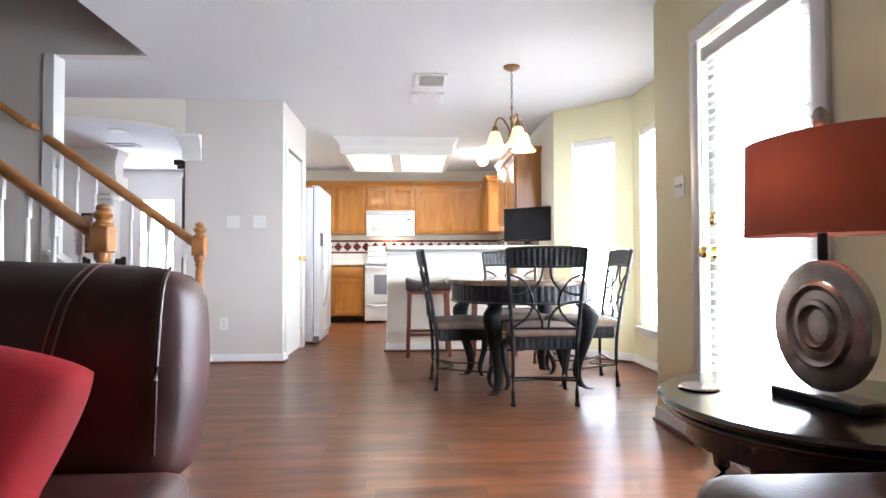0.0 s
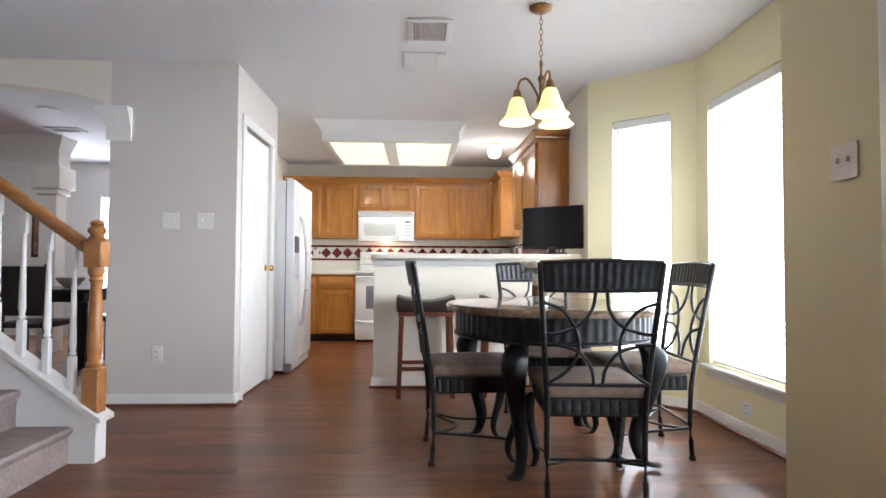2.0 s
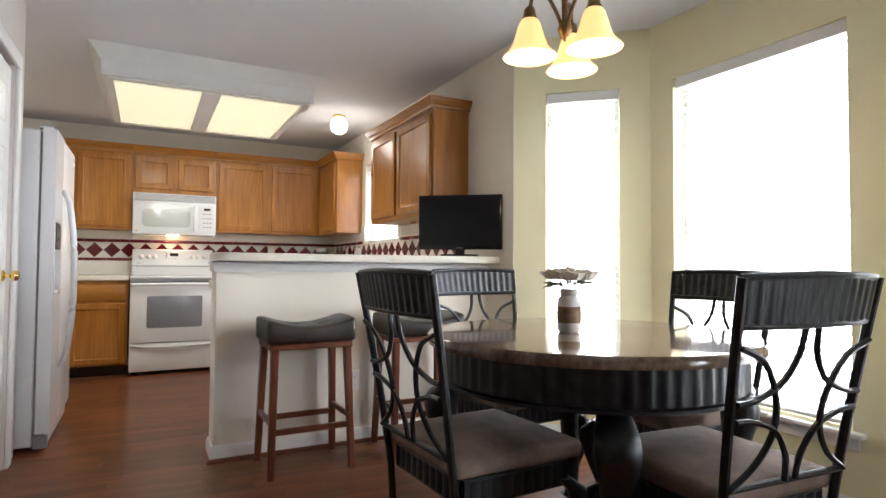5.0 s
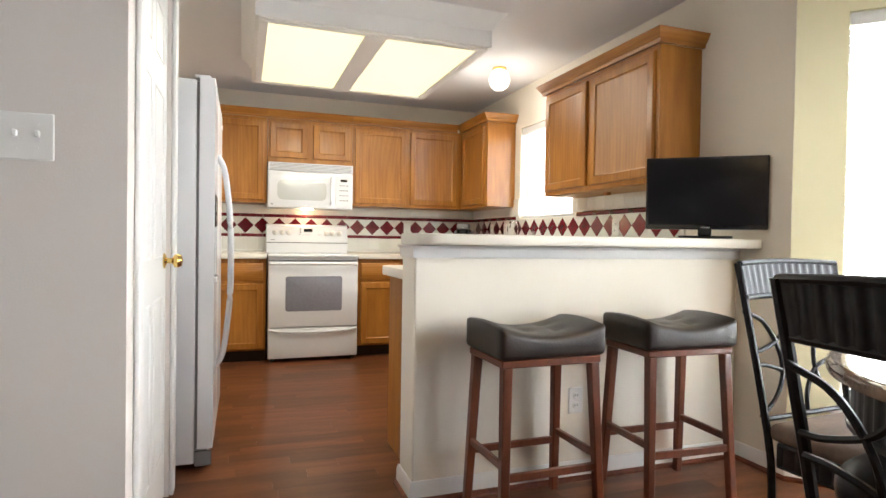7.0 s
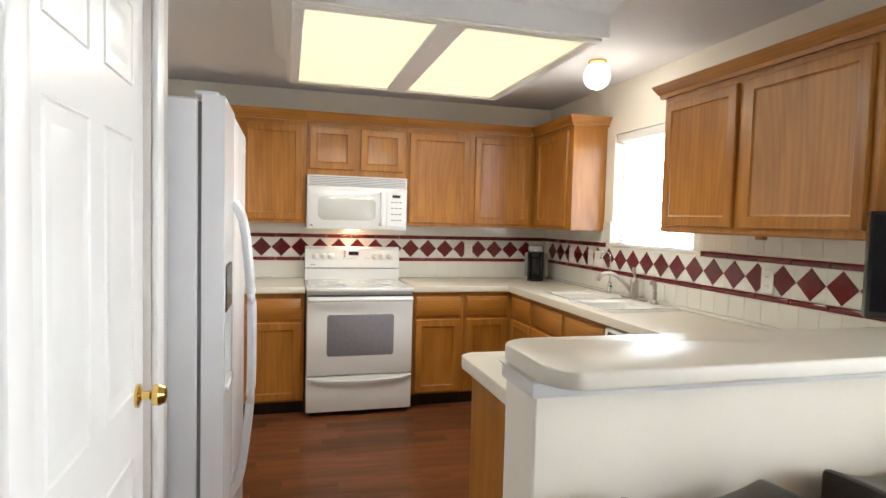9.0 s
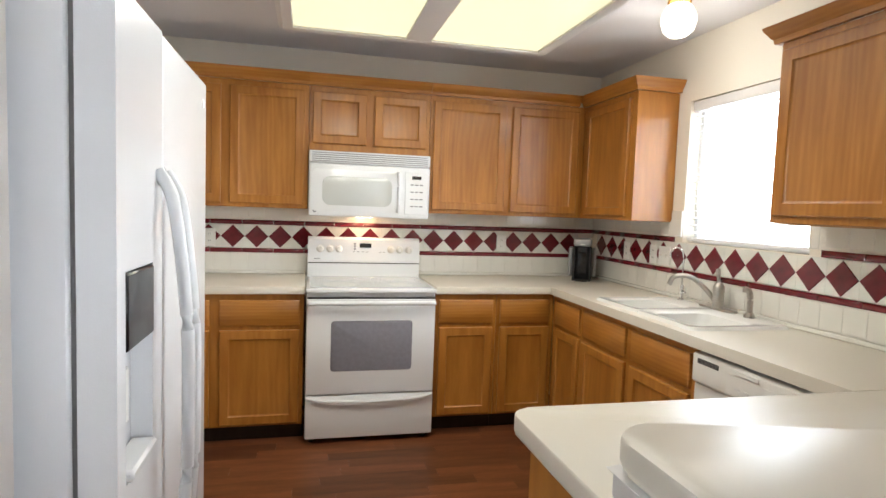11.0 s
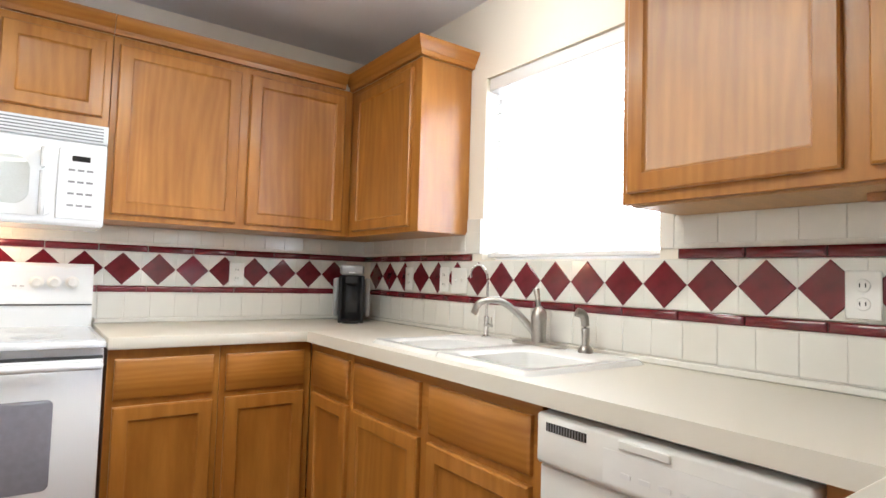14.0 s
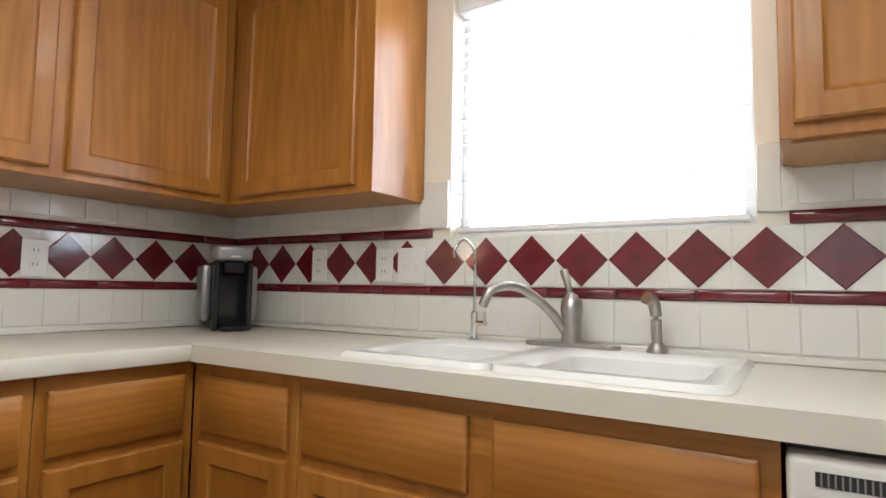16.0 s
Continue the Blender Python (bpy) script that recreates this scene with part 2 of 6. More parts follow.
def bx(bm, x0, x1, y0, y1, z0, z1, bev=0.0, seg=1):
    v = bmesh.ops.create_cube(bm, size=1)["verts"]
    for p in v:
        p.co = Vector((x0 + (p.co.x + 0.5) * (x1 - x0), y0 + (p.co.y + 0.5) * (y1 - y0), z0 + (p.co.z + 0.5) * (z1 - z0)))
    if bev:
        bmesh.ops.bevel(bm, geom=list({e for p in v for e in p.link_edges}), offset=bev, segments=seg, profile=0.5, affect="EDGES")
    return bm


def boxed(*a, **k):
    return bx(B(), *a, **k)


def lathe(bm, profile, c=(0, 0, 0), seg=20, axis="z", sx=1.0, sy=1.0):
    """Turn a profile of (radius, height) round an upright axis at c."""
    rings_ = []
    for r, h in profile:
        ring = []
        for i in range(seg):
            a = 2 * math.pi * i / seg
            p = (r * math.cos(a) * sx, r * math.sin(a) * sy, h)
            if axis == "x":
                p = (p[2], p[0], p[1])
            elif axis == "y":
                p = (p[0], p[2], p[1])
            ring.append(bm.verts.new((c[0] + p[0], c[1] + p[1], c[2] + p[2])))
        rings_.append(ring)
    for a, b in zip(rings_, rings_[1:]):
        for i in range(seg):
            bm.faces.new((a[i], a[(i + 1) % seg], b[(i + 1) % seg], b[i]))
    for ring in (rings_[0], rings_[-1]):
        try:
            bm.faces.new(ring)
        except ValueError:
            pass
    return bm


def tube(bm, pts, r, seg=8, flat=1.0, r1=None):
    """A round bar along a line of points."""
    pts = [Vector(p) for p in pts]
    last = None
    up = Vector((0, 0, 1))
    n = len(pts)
    for i, p in enumerate(pts):
        d = (pts[min(i + 1, n - 1)] - pts[max(i - 1, 0)]).normalized()
        u = d.cross(up)
        u = u.normalized() if u.length > 0.05 else d.cross(Vector((0, 1, 0))).normalized()
        v = d.cross(u)
        rr = r if r1 is None else r + (r1 - r) * i / max(n - 1, 1)
        ring = [bm.verts.new(p + rr * (math.cos(2 * math.pi * k / seg) * u + flat * math.sin(2 * math.pi * k / seg) * v)) for k in range(seg)]
        if last:
            for k in range(seg):
                bm.faces.new((last[k], last[(k + 1) % seg], ring[(k + 1) % seg], ring[k]))
        else:
            bm.faces.new(ring)
        last = ring
    bm.faces.new(last)
    return bm


def curve_pts(ctrl, n=14):
    """A smooth line through the given points."""
    c = [Vector(p) for p in ctrl]
    c = [2 * c[0] - c[1]] + c + [2 * c[-1] - c[-2]]
    out = []
    for i in range(1, len(c) - 2):
        for k in range(n):
            t = k / n
            a, b, d, e = c[i - 1], c[i], c[i + 1], c[i + 2]
            out.append(0.5 * ((2 * b) + (d - a) * t + (2 * a - 5 * b + 4 * d - e) * t * t + (3 * b - a - 3 * d + e) * t ** 3))
    return out + [c[-2]]


def rings(bm, o, u, v, w, h, steps, back=True):
    """A panel from o along u (w) and v (h): loops of (inset, height along u x v), the last one filled."""
    o, u, v = Vector(o), Vector(u), Vector(v)
    n = u.cross(v)
    last = None
    for ins, hei in steps:
        loop = [bm.verts.new(o + u * a + v * b + n * hei) for a, b in ((ins, ins), (w - ins, ins), (w - ins, h - ins), (ins, h - ins))]
        if last:
            for k in range(4):
                bm.faces.new((last[k], last[(k + 1) % 4], loop[(k + 1) % 4], loop[k]))
        elif back:
            bm.faces.new(loop[::-1])
        last = loop
    bm.faces.new(last)
    return bm


def sweep_poly(bm, prof, path):
    """Carry a profile of (out, up) along a level path of (x, y); out is to the right of travel."""
    loops = []
    n = len(path)
    for i, (x, y) in enumerate(path):
        p = Vector((x, y))
        a = (p - Vector(path[i - 1])).normalized() if i else None
        b = (Vector(path[i + 1]) - p).normalized() if i < n - 1 else None
        a, b = a or b, b or a
        na, nb = Vector((a.y, -a.x)), Vector((b.y, -b.x))
        m = (na + nb).normalized()
        m /= max(0.3, m.dot(na))
        loops.append([bm.verts.new((x + m.x * o, y + m.y * o, z)) for o, z in prof])
    k = len(prof)
    for p, q in zip(loops, loops[1:]):
        for i in range(k):
            bm.faces.new((p[i], p[(i + 1) % k], q[(i + 1) % k], q[i]))
    bm.faces.new(loops[0])
    bm.faces.new(loops[-1])
    return bm


def wall_hole(bm, x0, x1, y0, y1, z0, z1, holes, axis):
    """A wall box with rectangular holes (a0, a1, b0, b1) along the axis 'x' or 'y'; holes in order, not overlapping."""
    a, end = (x0, x1) if axis == "x" else (y0, y1)

    def add(p, q, lo, hi):
        if q - p > 1e-4 and hi - lo > 1e-4:
            bx(bm, *((p, q, y0, y1) if axis == "x" else (x0, x1, p, q)), lo, hi)
    for h0, h1, b0, b1 in holes:
        add(a, h0, z0, z1)
        add(h0, h1, z0, b0)
        add(h0, h1, b1, z1)
        a = h1
    add(a, end, z0, z1)
    return bm


H = 2.455
# ---- setting ----
solid("floor", boxed(-7.0, 2.6, -3.2, 10.4, -0.12, -0.012), GAP, "dark bed under red-brown wood plank flooring", "floor")
c = B()
for a in ((-7.0, -1.97, -3.2, 3.42), (-1.97, 2.6, -3.2, 10.4), (-7.0, -1.97, 4.86, 10.4)):
    bx(c, *a, H, H + 0.12)
solid("ceiling", c, CEIL, "flat pale white painted ceiling", "ceiling")
solid("wall_stairwell", wall_hole(B(), -1.97, -1.85, 3.42, 4.86, H + 0.12, 4.8, [], "y"), GREIGE, "greige upper wall of the stairwell", "wall")
solid("wall_stair_back", boxed(-7.0, -2.70, 4.76, 4.86, 0, 4.8), GREIGE, "greige painted wall beside the stairs", "wall")
solid("wall_stair_upper", boxed(-2.70, -1.97, 4.76, 4.86, H - 0.005, 4.8), GREIGE, "greige upper wall over the stair opening", "wall")
solid("wall_stair_front", boxed(-7.0, -1.97, 3.30, 3.42, H - 0.005, 4.8), GREIGE, "greige upper wall of the stairwell", "wall")
solid("ceiling_stairwell", boxed(-7.0, -1.85, 3.3, 4.86, 4.8, 4.9), CEIL, "white ceiling over the stairs", "ceiling")
solid("trim_wall_end", boxed(-2.70, -2.62, 4.745, 4.875, 0, H - 0.002, 0.004), TRIM, "white painted wall end post by the stairs", "trim")
solid("wall_west", boxed(-7.1, -7.0, -3.2, 10.4, 0, 4.8), GREIGE, "greige painted wall", "wall")
solid("wall_south", boxed(-7.0, 2.6, -3.3, -3.2, 0, H + 0.1), GREIGE, "greige painted wall", "wall")
# pantry block and arch
solid("wall_pantry_front", boxed(-2.13, -1.235, 5.88, 6.03, 0, H), GREIGE, "greige painted pantry wall", "wall")
PD0, PD1 = 6.032, 6.80
solid("wall_pantry_side", wall_hole(B(), -1.345, -1.235, 6.03, 6.97, 0, H, [(PD0, PD1, 0, 2.05)] if PD0 > 6.03 else [(6.031, PD1, 0, 2.05)], "y"), GREIGE, "greige wall around the pantry door", "wall")
solid("wall_pantry_back", boxed(-2.13, -1.235, 6.97, 7.02, 0, H), GREIGE, "greige wall beside the refrigerator", "wall")
solid("wall_pantry_inside", boxed(-2.13, -2.05, 6.03, 6.97, 0, H), GREIGE, "greige wall inside the pantry", "wall")
solid("wall_kitchen_west", boxed(-1.99, -1.79, 7.02, 10.06, 0, H), CREAM, "cream painted kitchen wall", "wall")
a = B()
N = 40
for i in range(N):
    xa, xb = -2.13 - 2.9 * i / N, -2.13 - 2.9 * (i + 1) / N
    za, zb = [2.10 + 0.2 * math.sqrt(max(0, 1 - ((x + 3.58) / 1.45) ** 2)) for x in (xa, xb)]
    v = [a.verts.new(p) for y in (5.88, 6.03) for p in ((xa, y, za), (xb, y, zb), (xb, y, H), (xa, y, H))]
    for f in ((0, 1, 2, 3), (7, 6, 5, 4), (0, 4, 5, 1), (3, 2, 6, 7), (0, 3, 7, 4), (1, 5, 6, 2)):
        a.faces.new([v[k] for k in f])
bmesh.ops.remove_doubles(a, verts=a.verts, dist=1e-4)
solid("wall_arch", a, CREAM, "cream painted wall over a shallow arch", "wall")
solid("wall_arch_west", boxed(-7.0, -5.03, 5.88, 6.03, 0, H), GREIGE, "greige wall beside the arch", "wall")
# dining room beyond the arch
solid("wall_dining_north", wall_hole(B(), -7.0, -1.99, 10.06, 10.16, 0, H, [(-4.5, -3.9, 0.5, 2.0)], "x"), TRIM, "white dining room wall", "wall")
solid("wall_dining_east", boxed(-2.13, -1.99, 7.02, 10.06, 0, H), GREIGE, "greige dining room wall", "wall")
# kitchen
solid("wall_north", boxed(-1.99, 1.60, 9.95, 10.06, 0, H), CREAM, "cream painted kitchen wall", "wall")
KW = (7.985, 8.865, 1.27, 2.09)
solid("wall_east", wall_hole(B(), 1.405, 1.52, 6.162, 9.95, 0, H, [KW], "y"), CREAM, "cream painted kitchen wall with a window", "wall")


def bay_wall(name, p, q, holes, z0=0.36, z1=2.11):
    """A yellow wall from p to q, with its room side to the right of travel; holes are (from, to) along it."""
    p, q = Vector(p), Vector(q)
    d = (q - p).normalized()
    length = (q - p).length
    bm = wall_hole(B(), 0, length, 0, 0.13, 0, H, [(a0, a1, z0, z1) for a0, a1 in holes], "x")
    m = Matrix(((d.x, -d.y, 0, p.x), (d.y, d.x, 0, p.y), (0, 0, 1, 0), (0, 0, 0, 1)))
    bmesh.ops.transform(bm, matrix=m, verts=bm.verts)
    solid(name, bm, YELLOW, "pale yellow painted wall of the bay", "wall")
    return m, length


WZ = (0.36, 2.11)
bays = [bay_wall("wall_bay_far", BAY[0], BAY[1], [(0.20, 0.635)]), bay_wall("wall_bay_middle", BAY[1], BAY[2], [(0.16, 1.06)]),
        bay_wall("wall_bay_near", BAY[2], BAY[3], [(0.175, 0.61)])]
DR = (2.44, 3.24)
solid("wall_east_living", wall_hole(B(), 1.405, 1.53, -3.2, 3.777, 0, H, [(DR[0], DR[1], 0, 2.02)], "y"), YELLOW, "pale yellow painted wall with a glazed door", "wall")

# bar half wall and trim
solid("wall_bar", boxed(-0.295, 1.404, 6.455, 6.65, 0, 1.055, 0.006), CREAM, "cream painted half wall under the breakfast bar", "wall")


def baseboard(name, path, h=0.085):
    solid(name, sweep_poly(B(), [(0.001, 0), (0.014, 0), (0.014, h - 0.018), (0.007, h), (0.001, h)], path), TRIM, "white painted baseboard", "baseboard")


baseboard("baseboard_pantry", [(-2.13, 6.03), (-2.13, 5.88), (-1.235, 5.88), (-1.235, 5.985)])
baseboard("baseboard_bar", [(-0.295, 6.65), (-0.295, 6.455), (1.405, 6.455)])
baseboard("baseboard_bay", [(1.405, 6.44), BAY[0], BAY[1], BAY[2], BAY[3], (1.405, 3.33)])
baseboard("baseboard_living", [(1.405, 2.35), (1.405, -3.2)])
q = sweep_poly(B(), [(0.0145, 0), (0.03, 0), (0.028, 0.012), (0.018, 0.02), (0.0145, 0.02)], [(1.405, 6.44), BAY[0], BAY[1], BAY[2], BAY[3], (1.405, 3.33)])
solid("trim_shoe_moulding_bay", q, CHERRY, "dark wood shoe moulding along the baseboard", "trim")
solid("trim_shoe_moulding_pantry", sweep_poly(B(), [(0.0145, 0), (0.03, 0), (0.028, 0.012), (0.018, 0.02), (0.0145, 0.02)], [(-2.13, 5.88), (-1.235, 5.88), (-1.235, 5.985)]), CHERRY, "dark wood shoe moulding along the baseboard", "trim")
solid("trim_shoe_moulding_bar", sweep_poly(B(), [(0.0145, 0), (0.03, 0), (0.028, 0.012), (0.018, 0.02), (0.0145, 0.02)], [(-0.295, 6.65), (-0.295, 6.455), (1.405, 6.455)]), CHERRY, "dark wood shoe moulding along the half wall", "trim")
solid("trim_bar_band", sweep_poly(B(), [(0.001, 1.0), (0.008, 1.0), (0.012, 1.008), (0.012, 1.038), (0.025, 1.05), (0.001, 1.052)], [(-0.295, 6.65), (-0.295, 6.455), (1.405, 6.455)]), TRIM, "white trim band under the bar top", "trim")
# arch capital
solid("trim_arch_capital", sweep_poly(B(), [(0.001, 1.88), (0.02, 1.88), (0.02, 1.97), (0.035, 2.0), (0.05, 2.06), (0.075, 2.09), (0.075, 2.115), (0.001, 2.115)],
      [(-2.13, 6.03), (-2.13, 5.88), (-1.98, 5.88)]), TRIM, "white moulded capital at the arch spring", "trim")

# ---- windows and doors ----


def window(name, m, a0, a1, z0, z1, label, depth=0.13, gap=0.042, sill=True):
    """A window with blinds in a wall whose own x runs along it and y outwards."""
    w = thing(name, label, "window", m @ Vector(((a0 + a1) / 2, 0, z0)), kind="structure")

    def add(nm, bm, mt, parent=w, lab=""):
        bmesh.ops.transform(bm, matrix=m, verts=bm.verts)
        return part(nm, bm, mt, parent, lab)
    f = B()
    for a in ((a0, a0 + 0.03, z0, z1), (a1 - 0.03, a1, z0, z1), (a0 + 0.03, a1 - 0.03, z0, z0 + 0.03), (a0 + 0.03, a1 - 0.03, z1 - 0.03, z1)):
        bx(f, a[0], a[1], depth - 0.04, depth - 0.005, a[2], a[3], 0.003)
    add("window_frame", f, TRIM)
    p = add("pane", boxed(a0 + 0.03, a1 - 0.03, depth - 0.024, depth - 0.02, z0 + 0.03, z1 - 0.03), GLASS)
    p.visible_shadow = False
    if sill:
        add("window_sill", bx(bx(B(), a0 - 0.05, a1 + 0.05, -0.04, depth - 0.045, z0 - 0.024, z0 - 0.001, 0.006, 2), a0 - 0.03, a1 + 0.03, -0.012, -0.001, z0 - 0.08, z0 - 0.025, 0.003), TRIM)
    add("blind_headrail", boxed(a0 + 0.006, a1 - 0.006, 0.012, 0.07, z1 - 0.06, z1 - 0.002, 0.004), TRIM, w, "white blind head rail")
    add("blind_bottom_rail", boxed(a0 + 0.012, a1 - 0.012, 0.018, 0.064, z0 + 0.012, z0 + 0.03, 0.004), SLAT, w, "white blind bottom rail")
    z = z0 + 0.06
    me = None
    while z < z1 - 0.07:
        if me is None:
            s = boxed(a0 + 0.012, a1 - 0.012, -0.023, 0.023, -0.0013, 0.0013)
            bmesh.ops.rotate(s, verts=s.verts, cent=((a0 + a1) / 2, 0, 0), matrix=Euler((radians(10), 0, 0)).to_matrix())
            bmesh.ops.translate(s, verts=s.verts, vec=(0, 0.042, 0))
            r3 = m.to_3x3().to_4x4()
            bmesh.ops.translate(s, verts=s.verts, vec=(-(a0 + a1) / 2, 0, 0))
            bmesh.ops.transform(s, matrix=r3, verts=s.verts)
            me = finish("blind_slat", s, SLAT)
        o = new("blind_slat", me)
        o.parent = w
        o.location = (0, 0, z - z0)
        z += gap
    for x in (a0 + 0.14, a1 - 0.14):
        add("ladder_cord", tube(B(), [m.inverted() @ (m @ Vector((x, 0.016, z0 + 0.03))), (x, 0.016, z1 - 0.06)], 0.0016, 5), TRIM)
    return w


EASTM = Matrix(((0, 1, 0, 1.405), (-1, 0, 0, 0), (0, 0, 1, 0), (0, 0, 0, 1)))
window("window_1", bays[0][0], 0.20, 0.635, *WZ, "tall narrow bay window with open white blinds")
window("window_2", bays[1][0], 0.16, 1.06, *WZ, "wide bay window with open white blinds")
window("window_3", bays[2][0], 0.175, 0.61, *WZ, "tall narrow bay window with open white blinds")
window("window_4", EASTM, -KW[1], -KW[0], KW[2], KW[3], "kitchen window over the sink with raised-edge white blinds", depth=0.115, sill=False)
w5 = thing("window_5", "bright dining room window with a white frame", "window", (-4.2, 10.06, 0.5), kind="structure")
f = B()
for a in ((-4.5, -4.46, 0.5, 2.0), (-3.94, -3.9, 0.5, 2.0), (-4.46, -3.94, 0.5, 0.54), (-4.46, -3.94, 1.96, 2.0), (-4.46, -3.94, 1.23, 1.26)):
    bx(f, a[0], a[1], 10.05, 10.12, a[2], a[3], 0.003)
part("window_frame", f, TRIM, w5)
p = part("pane", boxed(-4.46, -3.94, 10.10, 10.105, 0.54, 1.96), GLASS, w5)
p.visible_shadow = False

# glazed exterior door with a blind
d = thing("door_1", "white glazed exterior door with open horizontal blinds", "door", (1.45, 2.84, 0), kind="structure")
f = B()
for a in ((DR[0] + 0.02, DR[0] + 0.105, 0.01, 2.0), (DR[1] - 0.105, DR[1] - 0.02, 0.01, 2.0), (DR[0] + 0.105, DR[1] - 0.105, 0.01, 0.16), (DR[0] + 0.105, DR[1] - 0.105, 1.9, 2.0)):
    bx(f, 1.425, 1.468, *a, 0.003)
part("leaf_frame", f, DOORW, d)
p = part("pane", boxed(1.448, 1.452, DR[0] + 0.105, DR[1] - 0.105, 0.16, 1.9), GLASS, d)
p.visible_shadow = False
part("blind_headrail", boxed(1.378, 1.424, DR[0] + 0.05, DR[1] - 0.05, 1.9, 1.97, 0.006), TRIM, d, "white blind valance")
s = boxed(-0.021, 0.021, -0.345, 0.345, -0.0013, 0.0013)
bmesh.ops.rotate(s, verts=s.verts, cent=(0, 0, 0), matrix=Euler((0, radians(-12), 0)).to_matrix())
me = finish("blind_slat", s, SLAT)
for i in range(42):
    o = new("blind_slat", me)
    o.parent, o.location = d, (1.40 - 1.45, 0, 0.17 + i * 0.0415)
part("blind_bottom_rail", boxed(1.38, 1.42, DR[0] + 0.06, DR[1] - 0.06, 0.13, 0.15, 0.004), SLAT, d)
for z, nm, lab in ((0.97, "door_knob", "polished brass knob"), (1.13, "deadbolt", "polished brass deadbolt")):
    k = lathe(B(), [(0.032, 0), (0.032, 0.006), (0.012, 0.012), (0.012, 0.03), (0.026, 0.04), (0.03, 0.055), (0.022, 0.07), (0.006, 0.074)] if nm == "door_knob"
              else [(0.03, 0), (0.03, 0.012), (0.02, 0.018), (0.008, 0.02)], (0, 0, 0), 18, "x")
    bmesh.ops.scale(k, vec=(-1, 1, 1), verts=k.verts)
    bmesh.ops.translate(k, verts=k.verts, vec=(1.424, 3.17, z))
    part(nm, k, BRASS, d, lab)


def casing(name, bm, label):
    solid(name, bm, TRIM, label, "trim")


k = B()
for a in ((DR[1], DR[1] + 0.075, 0, 2.02), (DR[0] - 0.075, DR[0], 0, 2.02)):
    bx(k, 1.383, 1.404, a[0], a[1], a[2], a[3], 0.006, 2)
bx(k, 1.380, 1.404, DR[0] - 0.075, DR[1] + 0.075, 2.02, 2.1, 0.006, 2)
casing("trim_door_casing", k, "white moulded casing round the glazed door")

# six-panel pantry door
PY0, PY1 = 6.06, 6.80
d = thing("door_2", "white six-panel pantry door, closed", "door", (-1.2600, PY0, 0), kind="structure")
dm = B()
bx(dm, -1.2800, -1.2520, PY0, PY1, 0.012, 2.03, 0.002)
part("leaf", dm, DOORW, d)
pw = (PY1 - PY0 - 0.11 * 2 - 0.09) / 2
for iy in range(2):
    for z, h in ((0.22, 0.62), (0.99, 0.62), (1.73, 0.19)):
        y = PY0 + 0.11 + iy * (pw + 0.09)
        part("door_panel", rings(B(), (-1.2522, y, z), (0, 1, 0), (0, 0, 1), pw, h, [(0, 0), (0.004, 0.004), (0.014, -0.006), (0.024, -0.006), (0.05, 0.005)], back=False), DOORW, d)
part("door_knob", lathe(B(), [(0.03, 0), (0.03, 0.006), (0.011, 0.012), (0.011, 0.03), (0.024, 0.038), (0.028, 0.052), (0.021, 0.066), (0.005, 0.07)], (-1.2510, PY1 - 0.07, 0.975), 18, "x"), BRASS, d, "polished brass knob")
for z in (0.2, 1.15, 1.85):
    part("hinge", bx(tube(B(), [(-1.2420, PY0 - 0.004, z - 0.045), (-1.2420, PY0 - 0.004, z + 0.045)], 0.006, 8), -1.2510, -1.2490, PY0, PY0 + 0.02, z - 0.04, z + 0.04), VENTW, d)
k = B()
for a in ((PY0 - 0.085, PY0 - 0.01, 0, 2.045), (PY1 + 0.008, PY1 + 0.083, 0, 2.045), (PY0 - 0.085, PY1 + 0.083, 2.046, 2.12)):
    bx(k, -1.2340, -1.2180, *a, 0.005, 2)
casing("trim_pantry_casing", k, "white moulded casing round the pantry door")
solid("trim_pantry_jamb", boxed(-1.3300, -1.2360, PY0 - 0.06, PY0 - 0.006, 0, 2.048), TRIM, "white jamb of the pantry door", "trim")
solid("trim_pantry_jamb_far", boxed(-1.3300, -1.2360, PY1 + 0.003, PY1 + 0.06, 0, 2.048), TRIM, "white jamb of the pantry door", "trim")

# ---- kitchen cabinets ----
DOOR = [(0, 0), (0, 0.015), (0.005, 0.02), (0.05, 0.02), (0.056, 0.012), (0.062, 0.010)]
DRAWER = [(0, 0), (0, 0.012), (0.01, 0.019)]


def fronts(t, axis, plane, items, face):
    """Doors and drawers: axis 'y' faces -y at y = plane, axis 'x' faces -x at x = plane; items (kind, a0, a1, z0, z1)."""
    for kind, a0, a1, z0, z1 in items:
        steps = DOOR if kind == "door" else DRAWER
        if axis == "y":
            bm = rings(B(), (a0, plane, z0), (1, 0, 0), (0, 0, 1), a1 - a0, z1 - z0, steps)
        else:
            bm = rings(B(), (plane, a1, z0), (0, -1, 0), (0, 0, 1), a1 - a0, z1 - z0, steps)
        part(kind, bm, OAKX if kind == "drawer_front" else OAK, t)


